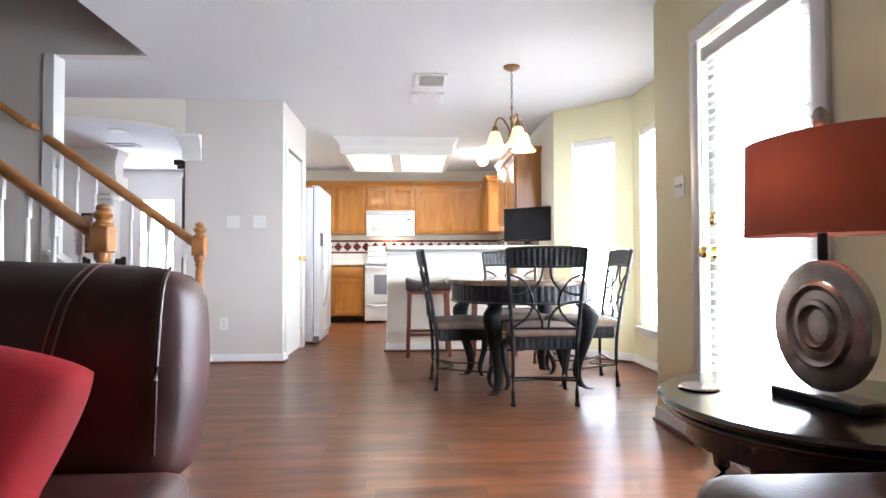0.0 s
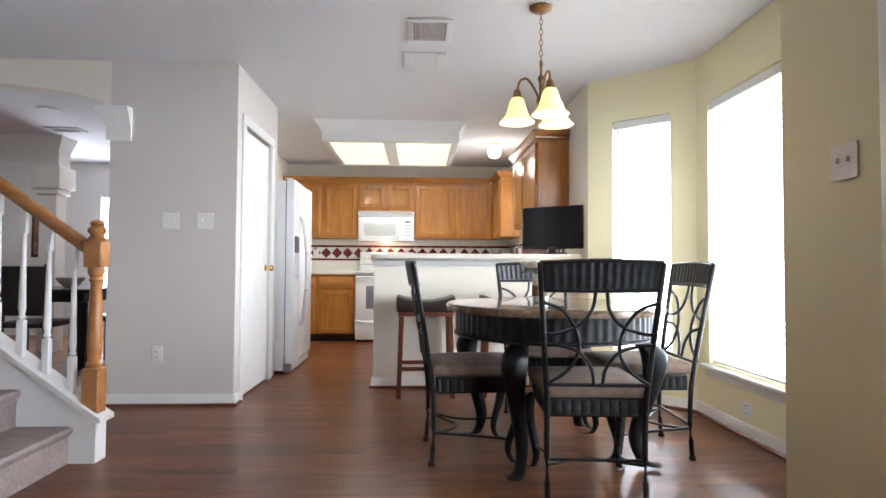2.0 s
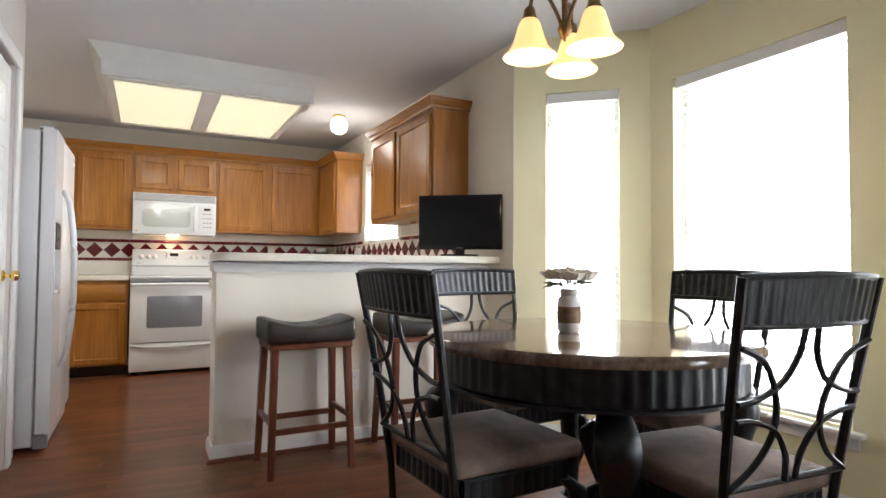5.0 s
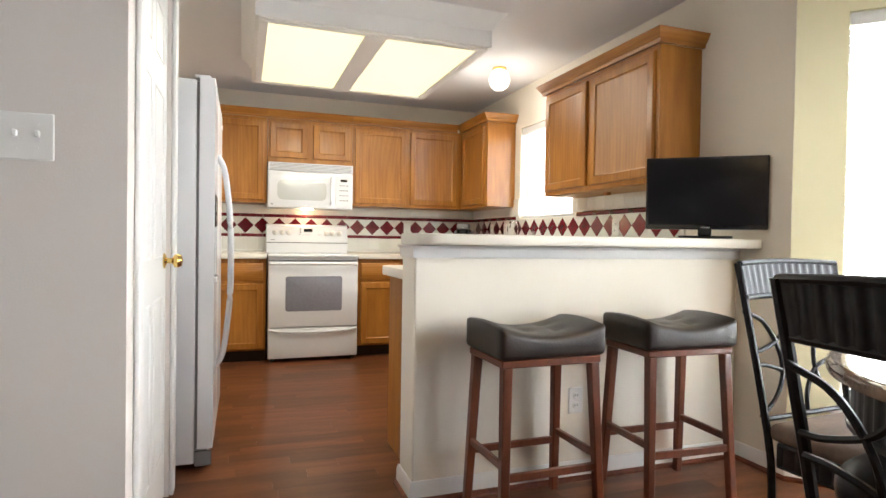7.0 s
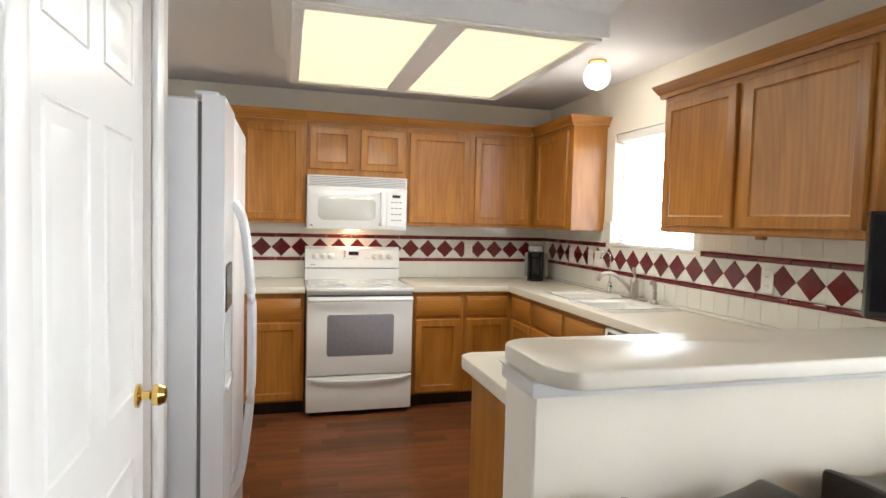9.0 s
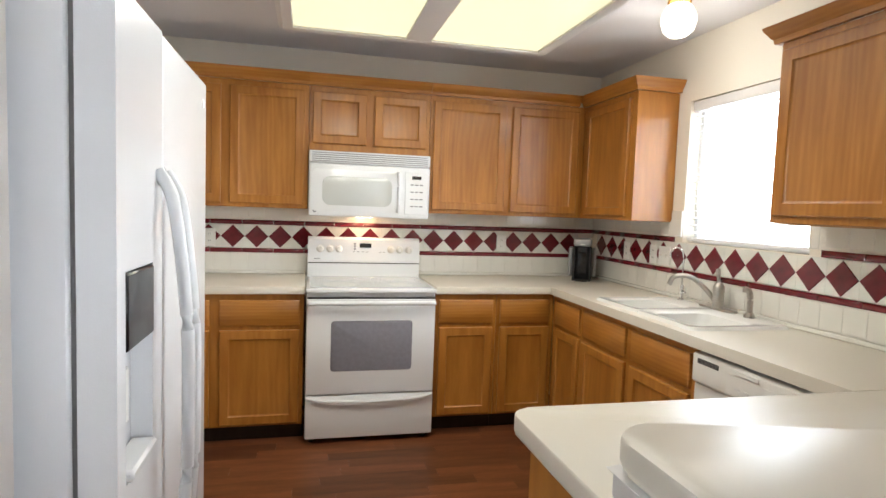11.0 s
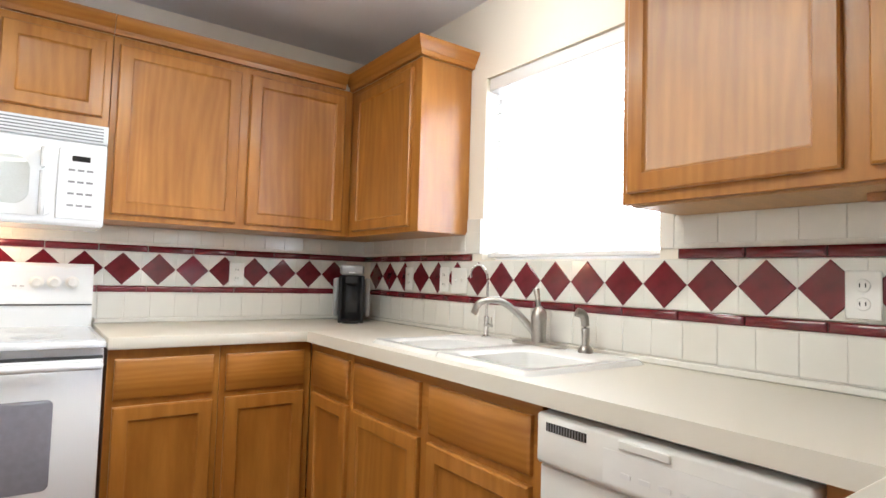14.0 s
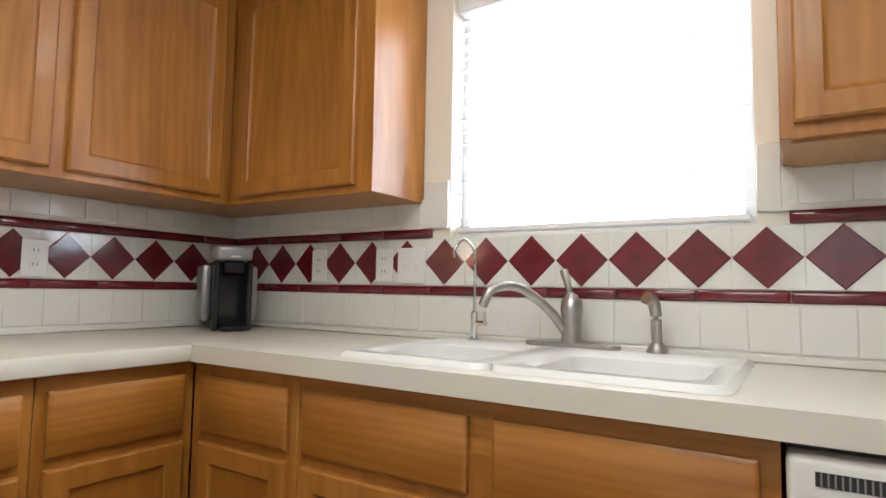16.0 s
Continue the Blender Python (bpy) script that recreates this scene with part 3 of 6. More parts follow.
def base(label, axis, a0, a1, items, plane):
    if axis == "y":
        t = thing("base_cabinet", label, "cabinet", ((a0 + a1) / 2, plane + 0.3, 0), "base cabinets")
        part("body", boxed(a0 + 0.001, a1 - 0.001, plane, 9.945, 0.1, 0.888, 0.002), OAK, t)
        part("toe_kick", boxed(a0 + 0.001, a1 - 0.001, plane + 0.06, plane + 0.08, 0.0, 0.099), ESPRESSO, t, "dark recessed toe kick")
    else:
        t = thing("base_cabinet", label, "cabinet", (plane + 0.3, (a0 + a1) / 2, 0), "base cabinets")
        part("body", boxed(plane, 1.40, a0 + 0.001, a1 - 0.001, 0.1, 0.888 if a1 - a0 < 0.6 else 0.78, 0.002), OAK, t)
        if a1 - a0 >= 0.6:
            part("face_frame", boxed(plane + 0.0005, plane + 0.02, a0 + 0.002, a1 - 0.002, 0.779, 0.888), OAKX, t)
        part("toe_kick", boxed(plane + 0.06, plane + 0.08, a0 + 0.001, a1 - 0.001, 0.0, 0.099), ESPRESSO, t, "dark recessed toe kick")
    fronts(t, axis, plane, items, axis)


BY, BX = 9.345, 0.825
ZD = (0.70, 0.85)
ZO = (0.115, 0.675)
base("honey oak base cabinet with two drawers over doors", "y", -1.786, -0.765, [("drawer_front", -1.76, -1.29, *ZD), ("drawer_front", -1.235, -0.79, *ZD), ("door", -1.76, -1.29, *ZO), ("door", -1.235, -0.79, *ZO)], BY)
base("honey oak base cabinet beside the range", "y", 0.03, 0.43, [("drawer_front", 0.055, 0.405, *ZD), ("door", 0.055, 0.405, *ZO)], BY)
base("honey oak corner base cabinet", "y", 0.43, BX, [("drawer_front", 0.455, 0.79, *ZD), ("door", 0.455, 0.79, *ZO)], BY)
base("honey oak corner base cabinet under the worktop", "x", 8.93, BY - 0.002, [("drawer_front", 8.955, 9.29, *ZD), ("door", 8.955, 9.29, *ZO)], BX)
base("honey oak sink base cabinet with false drawer fronts", "x", 7.925, 8.93, [("drawer_front", 7.955, 8.40, *ZD), ("drawer_front", 8.455, 8.905, *ZD), ("door", 7.955, 8.40, *ZO), ("door", 8.455, 8.905, *ZO)], BX)
t = thing("peninsula_cabinet", "honey oak peninsula cabinet with a plain end panel", "cabinet", (0.3, 6.95, 0))
part("end_panel", boxed(-0.225, -0.205, 6.652, 7.15, 0.0, 0.888, 0.002), OAK, t)
part("body", boxed(-0.204, 1.40, 6.652, 7.14, 0.1, 0.888), OAK, t)
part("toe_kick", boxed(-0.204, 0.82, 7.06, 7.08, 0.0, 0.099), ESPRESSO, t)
part("corner_filler", boxed(BX, 1.40, 7.141, 7.31, 0.1, 0.888), OAK, t)
for x in (-0.18, 0.15, 0.48):
    part("door", rings(B(), (x + 0.31, 7.14, 0.115), (-1, 0, 0), (0, 0, 1), 0.31, 0.735, DOOR), OAK, t)

CROWN = [(0.0, 0), (0.02, 0), (0.024, 0.02), (0.03, 0.024), (0.052, 0.058), (0.055, 0.07), (0, 0.07)]


def crown(t, path, z):
    part("crown_moulding", sweep_poly(B(), [(o + 0.001, z + h) for o, h in CROWN], path), OAKX, t)


UY, UX, UT = 9.625, 1.125, 2.155
t = thing("wall_cabinet", "honey oak wall cabinet run with panelled doors", "cabinet", (-1.3, 9.8, 1.385), "wall cabinets")
part("body", boxed(-1.787, -0.757, UY, 9.945, 1.385, UT, 0.002), OAK, t)
fronts(t, "y", UY, [("door", -1.755, -1.275, 1.41, 2.12), ("door", -1.225, -0.785, 1.41, 2.12)], 0)
crown(t, [(-1.787, UY), (-0.757, UY)], UT)
t = thing("wall_cabinet", "short honey oak wall cabinet over the microwave", "cabinet", (-0.37, 9.8, 1.75), "wall cabinets")
part("body", boxed(-0.755, 0.015, UY, 9.945, 1.755, UT, 0.002), OAK, t)
fronts(t, "y", UY, [("door", -0.735, -0.40, 1.80, 2.12), ("door", -0.35, -0.01, 1.80, 2.12)], 0)
crown(t, [(-0.757, UY), (0.015, UY)], UT)
t = thing("wall_cabinet", "honey oak double-door wall cabinet beside the microwave", "cabinet", (0.55, 9.8, 1.385), "wall cabinets")
part("body", boxed(0.017, 1.123, UY, 9.945, 1.385, UT, 0.002), OAK, t)
fronts(t, "y", UY, [("door", 0.04, 0.54, 1.41, 2.12), ("door", 0.585, 1.075, 1.41, 2.12)], 0)
crown(t, [(0.017, UY), (1.07, UY)], UT)
t = thing("wall_cabinet", "honey oak corner wall cabinet next to the window", "cabinet", (1.26, 9.3, 1.385), "wall cabinets")
part("body", boxed(UX, 1.403, 8.97, 9.945, 1.385, UT, 0.002), OAK, t)
fronts(t, "x", UX, [("door", 9.03, 9.565, 1.41, 2.12)], 0)
crown(t, [(UX, UY), (UX, 8.97), (1.403, 8.97)], UT)
t = thing("wall_cabinet", "honey oak two-door wall cabinet over the peninsula", "cabinet", (1.26, 7.3, 1.4), "wall cabinets")
part("body", boxed(UX, 1.403, 6.72, 7.925, 1.405, UT - 0.018, 0.002), OAK, t)
part("underside", boxed(UX + 0.02, 1.40, 6.74, 7.905, 1.399, 1.4045), OAKIN, t)
fronts(t, "x", UX, [("door", 7.385, 7.90, 1.435, 2.105), ("door", 6.75, 7.335, 1.435, 2.105)], 0)
crown(t, [(1.403, 6.72), (UX, 6.72), (UX, 7.925), (1.403, 7.925)][::-1], UT - 0.018)
part("catch", boxed(1.25, 1.28, 7.34, 7.385, 1.38, 1.3985, 0.002), OAKRAIL, t, "small wooden block under the cabinet")


# ---- worktops ----
def slab(bm, pts, z0, z1, bev=0.008):
    lo = [bm.verts.new((x, y, z0)) for x, y in pts]
    hi = [bm.verts.new((x, y, z1)) for x, y in pts]
    n = len(pts)
    top = bm.faces.new(hi)
    bot = bm.faces.new(lo[::-1])
    for i in range(n):
        bm.faces.new((lo[i], lo[(i + 1) % n], hi[(i + 1) % n], hi[i]))
    if bev:
        bmesh.ops.bevel(bm, geom=list(top.edges) + list(bot.edges), offset=bev, segments=2, profile=0.5, affect="EDGES")
    return bm


def rounded(x0, x1, y0, y1, r, corners="abcd", n=6):
    """An outline with the corners rounded: a low-left, b low-right, c high-right, d high-left."""
    out = []
    for key, cx, cy, a in (("a", x0, y0, 180), ("b", x1, y0, 270), ("c", x1, y1, 0), ("d", x0, y1, 90)):
        if key in corners:
            mx, my = cx + (r if cx == x0 else -r), cy + (r if cy == y0 else -r)
            out += [(mx + r * math.cos(radians(a + 90 * i / n)), my + r * math.sin(radians(a + 90 * i / n))) for i in range(n + 1)]
        else:
            out.append((cx, cy))
    return out


CZ = 0.935
w = thing("worktop", "cream speckled laminate worktop with a mitred corner", "worktop", (0.9, 8.0, 0.89))
SX0, SX1, SY0, SY1 = 0.835, 1.36, 7.99, 8.84
part("left_run", boxed(-1.787, -0.762, 9.305, 9.947, 0.889, CZ, 0.006, 2), LAMINATE, w)
part("back_run", boxed(0.026, 1.403, 9.305, 9.947, 0.889, CZ, 0.006, 2), LAMINATE, w)
m = B()
bx(m, 0.785, SX0 + 0.03, 7.21, 9.304, 0.889, CZ)
bx(m, SX1 - 0.03, 1.403, 7.21, 9.304, 0.889, CZ)
bx(m, SX0 + 0.03, SX1 - 0.03, 7.21, SY0 + 0.03, 0.889, CZ)
bx(m, SX0 + 0.03, SX1 - 0.03, SY1 - 0.03, 9.304, 0.889, CZ)
part("sink_run", m, LAMINATE, w)
part("peninsula_run", slab(B(), rounded(-0.262, 1.403, 6.652, 7.209, 0.05, "d"), 0.889, CZ, 0.006), LAMINATE, w)
part("splash_back", boxed(-1.787, -0.77, 9.925, 9.9395, CZ + 0.0005, CZ + 0.022, 0.004), TILE, w, "cream tile cove at the worktop edge")
part("splash_back", boxed(0.03, 1.378, 9.925, 9.9395, CZ + 0.0005, CZ + 0.022, 0.004), TILE, w)
part("splash_side", boxed(1.38, 1.3945, 6.71, 9.924, CZ + 0.0005, CZ + 0.022, 0.004), TILE, w)
t = thing("breakfast_bar", "cream laminate raised breakfast bar top with rounded corners", "worktop", (0.5, 6.4, 1.055))
part("slab", slab(B(), rounded(-0.312, 1.402, 6.31, 6.685, 0.08, "ad"), 1.0555, 1.10, 0.008), LAMINATE, t)

# sink with two bowls
t = thing("kitchen_sink", "white double-bowl drop-in kitchen sink", "sink", (1.1, 8.4, CZ))


def sink_piece(y0, y1):
    bm = B()
    pts = [rounded(SX0 + i, SX1 - 0.10 - i if k else SX1 - 0.10 - i, y0 + i, y1 - i, r, n=4) for k, (i, r) in enumerate(((0.045, 0.05), (0.06, 0.05), (0.075, 0.06), (0.11, 0.06)))]
    zs = (CZ + 0.014, CZ + 0.004, CZ - 0.12, CZ - 0.145)
    loops = [[bm.verts.new((x, y, z)) for x, y in p] for p, z in zip(pts, zs)]
    for a, b in zip(loops, loops[1:]):
        for i in range(len(a)):
            bm.faces.new((a[i], a[(i + 1) % len(a)], b[(i + 1) % len(a)], b[i]))
    bm.faces.new(loops[-1])
    # the rim round the bowl
    outer = [bm.verts.new((x, y, CZ + 0.014)) for x, y in rounded(SX0 + 0.012, SX1 - 0.012, y0 + (0.012 if y0 == SY0 else 0), y1 - (0.012 if y1 == SY1 else 0), 0.03, n=4)]
    low = [bm.verts.new((x, y, CZ + 0.0008)) for x, y in rounded(SX0, SX1, y0, y1, 0.04, n=4)]
    k = len(outer)
    for i in range(k):
        bm.faces.new((outer[i], outer[(i + 1) % k], loops[0][(i + 1) % k], loops[0][i]))
        bm.faces.new((low[i], low[(i + 1) % k], outer[(i + 1) % k], outer[i]))
    return bm


MID = 8.43
part("bowl", sink_piece(SY0, MID), SINK, t)
part("bowl", sink_piece(MID + 0.0005, SY1), SINK, t)
for y in (8.21, 8.63):
    part("drain", lathe(B(), [(0.04, CZ - 0.1435), (0.036, CZ - 0.14), (0.02, CZ - 0.142)], (1.08, y, 0), 16), CHROME, t)
SZ = CZ + 0.0145
t = thing("kitchen_faucet", "brushed nickel single-lever kitchen faucet on the sink", "faucet", (1.31, 8.42, SZ))
part("base_plate", slab(B(), rounded(1.285, 1.34, 8.29, 8.55, 0.027), SZ, SZ + 0.012, 0.004), NICKEL, t)
part("body", lathe(B(), [(0.027, SZ + 0.012), (0.027, SZ + 0.07), (0.03, SZ + 0.1), (0.028, SZ + 0.12), (0.014, SZ + 0.14), (0.004, SZ + 0.145)], (1.312, 8.42, 0), 18), NICKEL, t)
part("spout", tube(B(), curve_pts([(1.312, 8.43, SZ + 0.03), (1.27, 8.47, SZ + 0.10), (1.22, 8.53, SZ + 0.155), (1.17, 8.585, SZ + 0.15), (1.15, 8.605, SZ + 0.105)], 8), 0.013, 12), NICKEL, t)
part("lever", tube(B(), curve_pts([(1.312, 8.42, SZ + 0.13), (1.315, 8.432, SZ + 0.17), (1.32, 8.445, SZ + 0.205)], 6), 0.007, 10, r1=0.012), NICKEL, t)
t = thing("water_filter_tap", "slim chrome gooseneck drinking water tap on the sink", "faucet", (1.315, 8.72, SZ))
part("base", lathe(B(), [(0.02, SZ), (0.02, SZ + 0.006), (0.011, SZ + 0.01), (0.011, SZ + 0.08), (0.006, SZ + 0.085)], (1.315, 8.72, 0), 14), CHROME, t)
part("gooseneck", tube(B(), curve_pts([(1.315, 8.72, SZ + 0.08), (1.315, 8.72, SZ + 0.24), (1.302, 8.73, SZ + 0.285), (1.28, 8.745, SZ + 0.295), (1.26, 8.757, SZ + 0.27), (1.258, 8.758, SZ + 0.24)], 8), 0.0048, 10), CHROME, t)
part("lever", tube(tube(B(), [(1.315, 8.72, SZ + 0.05), (1.305, 8.675, SZ + 0.05)], 0.007), [(1.307, 8.682, SZ + 0.05), (1.307, 8.682, SZ + 0.085)], 0.004), CHROME, t)
t = thing("sink_sprayer", "brushed nickel side sprayer on the sink", "sprayer", (1.31, 8.20, SZ))
part("holder", lathe(B(), [(0.026, SZ), (0.026, SZ + 0.006), (0.018, SZ + 0.022), (0.014, SZ + 0.024)], (1.31, 8.20, 0), 16), NICKEL, t)
part("wand", tube(B(), curve_pts([(1.31, 8.20, SZ + 0.02), (1.31, 8.202, SZ + 0.09), (1.305, 8.208, SZ + 0.125), (1.285, 8.22, SZ + 0.135)], 6), 0.013, 12, r1=0.016), NICKEL, t)

# coffee maker
t = thing("coffee_maker", "black and silver pod coffee maker on the worktop", "coffee maker", (1.2, 9.7, CZ))
cm = Matrix.Translation((1.19, 9.69, CZ + 0.001)) @ Matrix.Rotation(radians(-28), 4, "Z")


def cmp_(nm, bm, mt, lab=""):
    bmesh.ops.transform(bm, matrix=cm, verts=bm.verts)
    part(nm, bm, mt, t, lab)


cmp_("body", boxed(-0.065, 0.065, -0.02, 0.16, 0.0, 0.25, 0.012, 2), BLACK)
cmp_("tower", bx(bx(B(), -0.066, -0.045, -0.09, -0.021, 0.0, 0.25, 0.006), 0.045, 0.066, -0.09, -0.021, 0.0, 0.25, 0.006), BLACK)
cmp_("brew_head", boxed(-0.062, 0.062, -0.11, 0.05, 0.2505, 0.305, 0.016, 3), SILVER, "silver brew head")
cmp_("spout_block", boxed(-0.035, 0.035, -0.1, -0.03, 0.205, 0.25, 0.006), BLACK)
cmp_("drip_tray", boxed(-0.044, 0.044, -0.12, -0.021, 0.0, 0.022, 0.006), BLACK)
cmp_("water_tank", bx(bx(B(), -0.098, -0.0665, -0.02, 0.14, 0.03, 0.235, 0.012, 2), 0.0665, 0.098, -0.02, 0.14, 0.03, 0.235, 0.012, 2), SILVER, "smoky side tank")
cmp_("mark", boxed(-0.016, 0.016, -0.1115, -0.1105, 0.262, 0.267), PLASTIC)

# ---- range ----
t = thing("range", "white freestanding electric range with a grey oven window", "range", (-0.37, 9.6, 0))
X0, X1, FY = -0.752, 0.014, 9.255
part("body", boxed(X0, X1, 9.285, 9.94, 0.03, 0.905, 0.004), ENAMEL, t)
part("storage_drawer", boxed(X0 + 0.002, X1 - 0.002, FY, 9.284, 0.035, 0.292, 0.008, 2), ENAMEL, t)
part("drawer_handle", tube(B(), curve_pts([(X0 + 0.01, FY - 0.004, 0.285), (X0 + 0.12, FY - 0.02, 0.268), (-0.37, FY - 0.024, 0.26), (X1 - 0.12, FY - 0.02, 0.268), (X1 - 0.01, FY - 0.004, 0.285)], 6), 0.011, 8), ENAMEL, t)
od = part("oven_door", boxed(X0 + 0.002, X1 - 0.002, FY, 9.284, 0.302, 0.868, 0.008, 2), ENAMEL, t)
part("oven_window", slab(B(), rounded(-0.61, -0.128, 0.44, 0.74, 0.02), -0.001, 0.002, 0.001), GREYGLASS, od)
ow = od.children[0]
for v in ow.data.vertices:
    x, y, z = v.co + origin[od]
    v.co = Vector((x, FY - z, y)) - origin[od]
part("oven_handle", tube(B(), curve_pts([(X0 + 0.02, FY, 0.845), (X0 + 0.05, FY - 0.035, 0.85), (-0.37, FY - 0.045, 0.852), (X1 - 0.05, FY - 0.035, 0.85), (X1 - 0.02, FY, 0.845)], 8), 0.014, 10), ENAMEL, od)
part("door_gap", boxed(X0 + 0.004, X1 - 0.004, FY + 0.01, 9.2845, 0.868, 0.878), SLOT, t)
part("cooktop_rim", boxed(X0 - 0.004, X1 + 0.004, FY - 0.006, 9.86, 0.9055, 0.93, 0.008, 2), ENAMEL, t)
part("cooktop", boxed(X0 + 0.02, X1 - 0.02, FY + 0.03, 9.83, 0.9302, 0.934), COOKTOP, t, "pale grey glass cooktop")
for x, y, r in ((-0.56, 9.42, 0.1), (-0.18, 9.42, 0.075), (-0.56, 9.69, 0.075), (-0.18, 9.69, 0.1)):
    part("burner_ring", lathe(B(), [(r, 0.9342), (r, 0.9348), (0.002, 0.9348)], (x, y, 0), 28), PALEGLASS, t)
g = B()
v = [g.verts.new(p) for x in (X0 + 0.002, X1 - 0.002) for p in ((x, 9.83, 0.93), (x, 9.94, 0.93), (x, 9.94, 1.195), (x, 9.87, 1.2), (x, 9.845, 1.185), (x, 9.83, 1.04))]
for i in range(6):
    g.faces.new((v[i], v[(i + 1) % 6], v[6 + (i + 1) % 6], v[6 + i]))
g.faces.new(v[:6])
g.faces.new(v[6:][::-1])
cp = part("control_panel", g, ENAMEL, t, smooth=False)
part("panel_gap", boxed(X0 + 0.004, X1 - 0.004, 9.826, 9.8298, 1.022, 1.028), SLOT, cp)
for x in (-0.67, -0.605, -0.545, -0.19, -0.13, -0.065):
    k = lathe(B(), [(0.026, 0), (0.026, 0.008), (0.019, 0.012), (0.016, 0.028), (0.004, 0.03)], (0, 0, 0), 16, "y")
    bmesh.ops.scale(k, vec=(1, -1, 1), verts=k.verts)
    bx(k, -0.003, 0.003, -0.034, -0.01, -0.016, 0.016)
    bmesh.ops.translate(k, verts=k.verts, vec=(x, 9.838, 1.12))
    part("knob", k, PLASTIC, cp)
part("clock_display", boxed(-0.405, -0.325, 9.834, 9.838, 1.13, 1.16), BLACK, cp, "dark clock display")
for i in range(2):
    for j in range(3):
        part("button", boxed(-0.465 + 0.02 * i, -0.45 + 0.02 * i, 9.834, 9.837, 1.115 + 0.018 * j, 1.127 + 0.018 * j), SEAM if i else VENTW, cp)
for x in (-0.27, -0.245, -0.45, -0.42, -0.39, -0.36):
    part("marking", boxed(x, x + 0.014, 9.834, 9.836, 1.1, 1.104), SEAM, cp)
part("mark", boxed(-0.71, -0.67, 9.829, 9.8305, 1.05, 1.055), SEAM, cp)
for x in (X0 + 0.04, X1 - 0.04):
    for y in (9.32, 9.9):
        part("foot", lathe(B(), [(0.015, 0.0), (0.015, 0.03)], (x, y, 0), 8), SLOT, t)

# ---- microwave ----
t = thing("microwave", "white over-the-range microwave with a vent grille", "microwave", (-0.37, 9.75, 1.345))
MY = 9.555
part("body", boxed(-0.752, 0.012, MY + 0.02, 9.944, 1.345, 1.7535, 0.006), ENAMEL, t)
part("base_curve", boxed(-0.752, 0.012, MY, MY + 0.0195, 1.345, 1.675, 0.014, 3), ENAMEL, t)
part("vent_panel", boxed(-0.752, 0.012, MY + 0.004, MY + 0.0195, 1.678, 1.752, 0.004), ENAMEL, t)
for i in range(5):
    part("vent_slot", boxed(-0.735, -0.005, MY + 0.002, MY + 0.0045, 1.686 + 0.0125 * i, 1.691 + 0.0125 * i), SEAM, t)
md = part("door_panel", slab(B(), rounded(-0.735, -0.165, 1.375, 1.64, 0.03), 0.0, 0.006, 0.002), ENAMEL, t)
mw = part("door_window", slab(B(), rounded(-0.67, -0.235, 1.415, 1.595, 0.05), 0.006, 0.009, 0.001), PALEGLASS, md)
for ob in (md, mw):
    for v in ob.data.vertices:
        x, y, z = v.co + origin[ob]
        v.co = Vector((x, MY - z, y)) - origin[ob]
part("handle", tube(B(), curve_pts([(-0.195, MY - 0.004, 1.635), (-0.195, MY - 0.035, 1.60), (-0.195, MY - 0.042, 1.51), (-0.195, MY - 0.035, 1.42), (-0.195, MY - 0.004, 1.385)], 6), 0.011, 8), ENAMEL, md)
kp = part("control_panel", boxed(-0.15, -0.005, MY - 0.006, MY - 0.0003, 1.37, 1.645, 0.003), ENAMEL, t)
part("display", boxed(-0.105, -0.045, MY - 0.0075, MY - 0.006, 1.597, 1.618), BLACK, kp, "dark clock display")
for i in range(3):
    for j in range(7):
        part("button", boxed(-0.115 + 0.03 * i, -0.093 + 0.03 * i, MY - 0.0072, MY - 0.006, 1.42 + 0.023 * j, 1.428 + 0.023 * j), VENTW if j % 2 else SEAM, kp)
part("emblem", lathe(B(), [(0.012, 0), (0.012, 0.002), (0.004, 0.003)], (-0.715, MY - 0.003, 1.378), 12, "y"), SEAM, t)
part("surface_light", boxed(-0.44, -0.33, 9.72, 9.82, 1.340, 1.3445), BULB, t, "lit lamp lens under the microwave")

# ---- refrigerator ----
t = thing("refrigerator", "white side-by-side refrigerator with a dark dispenser recess", "refrigerator", (-1.5, 7.48, 0))
FX, F0, F1, FS = -1.08, 7.045, 7.945, 7.37
part("body", boxed(-1.78, -1.158, F0 + 0.005, F1 - 0.005, 0.03, 1.785, 0.006), FRIDGE, t)
part("seal", boxed(-1.1578, -1.146, F0 + 0.012, F1 - 0.012, 0.1, 1.775), SEAM, t)
part("grille", boxed(-1.1575, -1.10, F0 + 0.01, F1 - 0.01, 0.015, 0.085, 0.006), FRIDGE, t)
part("foot_cover", boxed(-1.157, -1.085, F0 + 0.002, F0 + 0.0098, 0.02, 0.09, 0.003), SEAM, t)
fd = B()
for y0, y1, z0, z1 in ((F0, F0 + 0.05, 0.1, 1.795), (FS - 0.085, FS - 0.003, 0.1, 1.795), (F0 + 0.05, FS - 0.085, 0.1, 0.86), (F0 + 0.05, FS - 0.085, 1.275, 1.795)):
    bx(fd, -1.1455, FX, y0, y1, z0, z1)
fr = part("freezer_door", fd, FRIDGE, t)
part("dispenser_recess", boxed(-1.145, -1.125, F0 + 0.05, FS - 0.085, 0.861, 1.274), FRIDGE, fr)
part("dispenser_panel", boxed(-1.124, FX + 0.004, F0 + 0.053, FS - 0.088, 1.12, 1.271, 0.004), BLACK, fr, "glossy black dispenser control")
part("drip_shelf", boxed(-1.124, FX + 0.012, F0 + 0.055, FS - 0.09, 0.861, 0.885, 0.006), ENAMEL, fr)
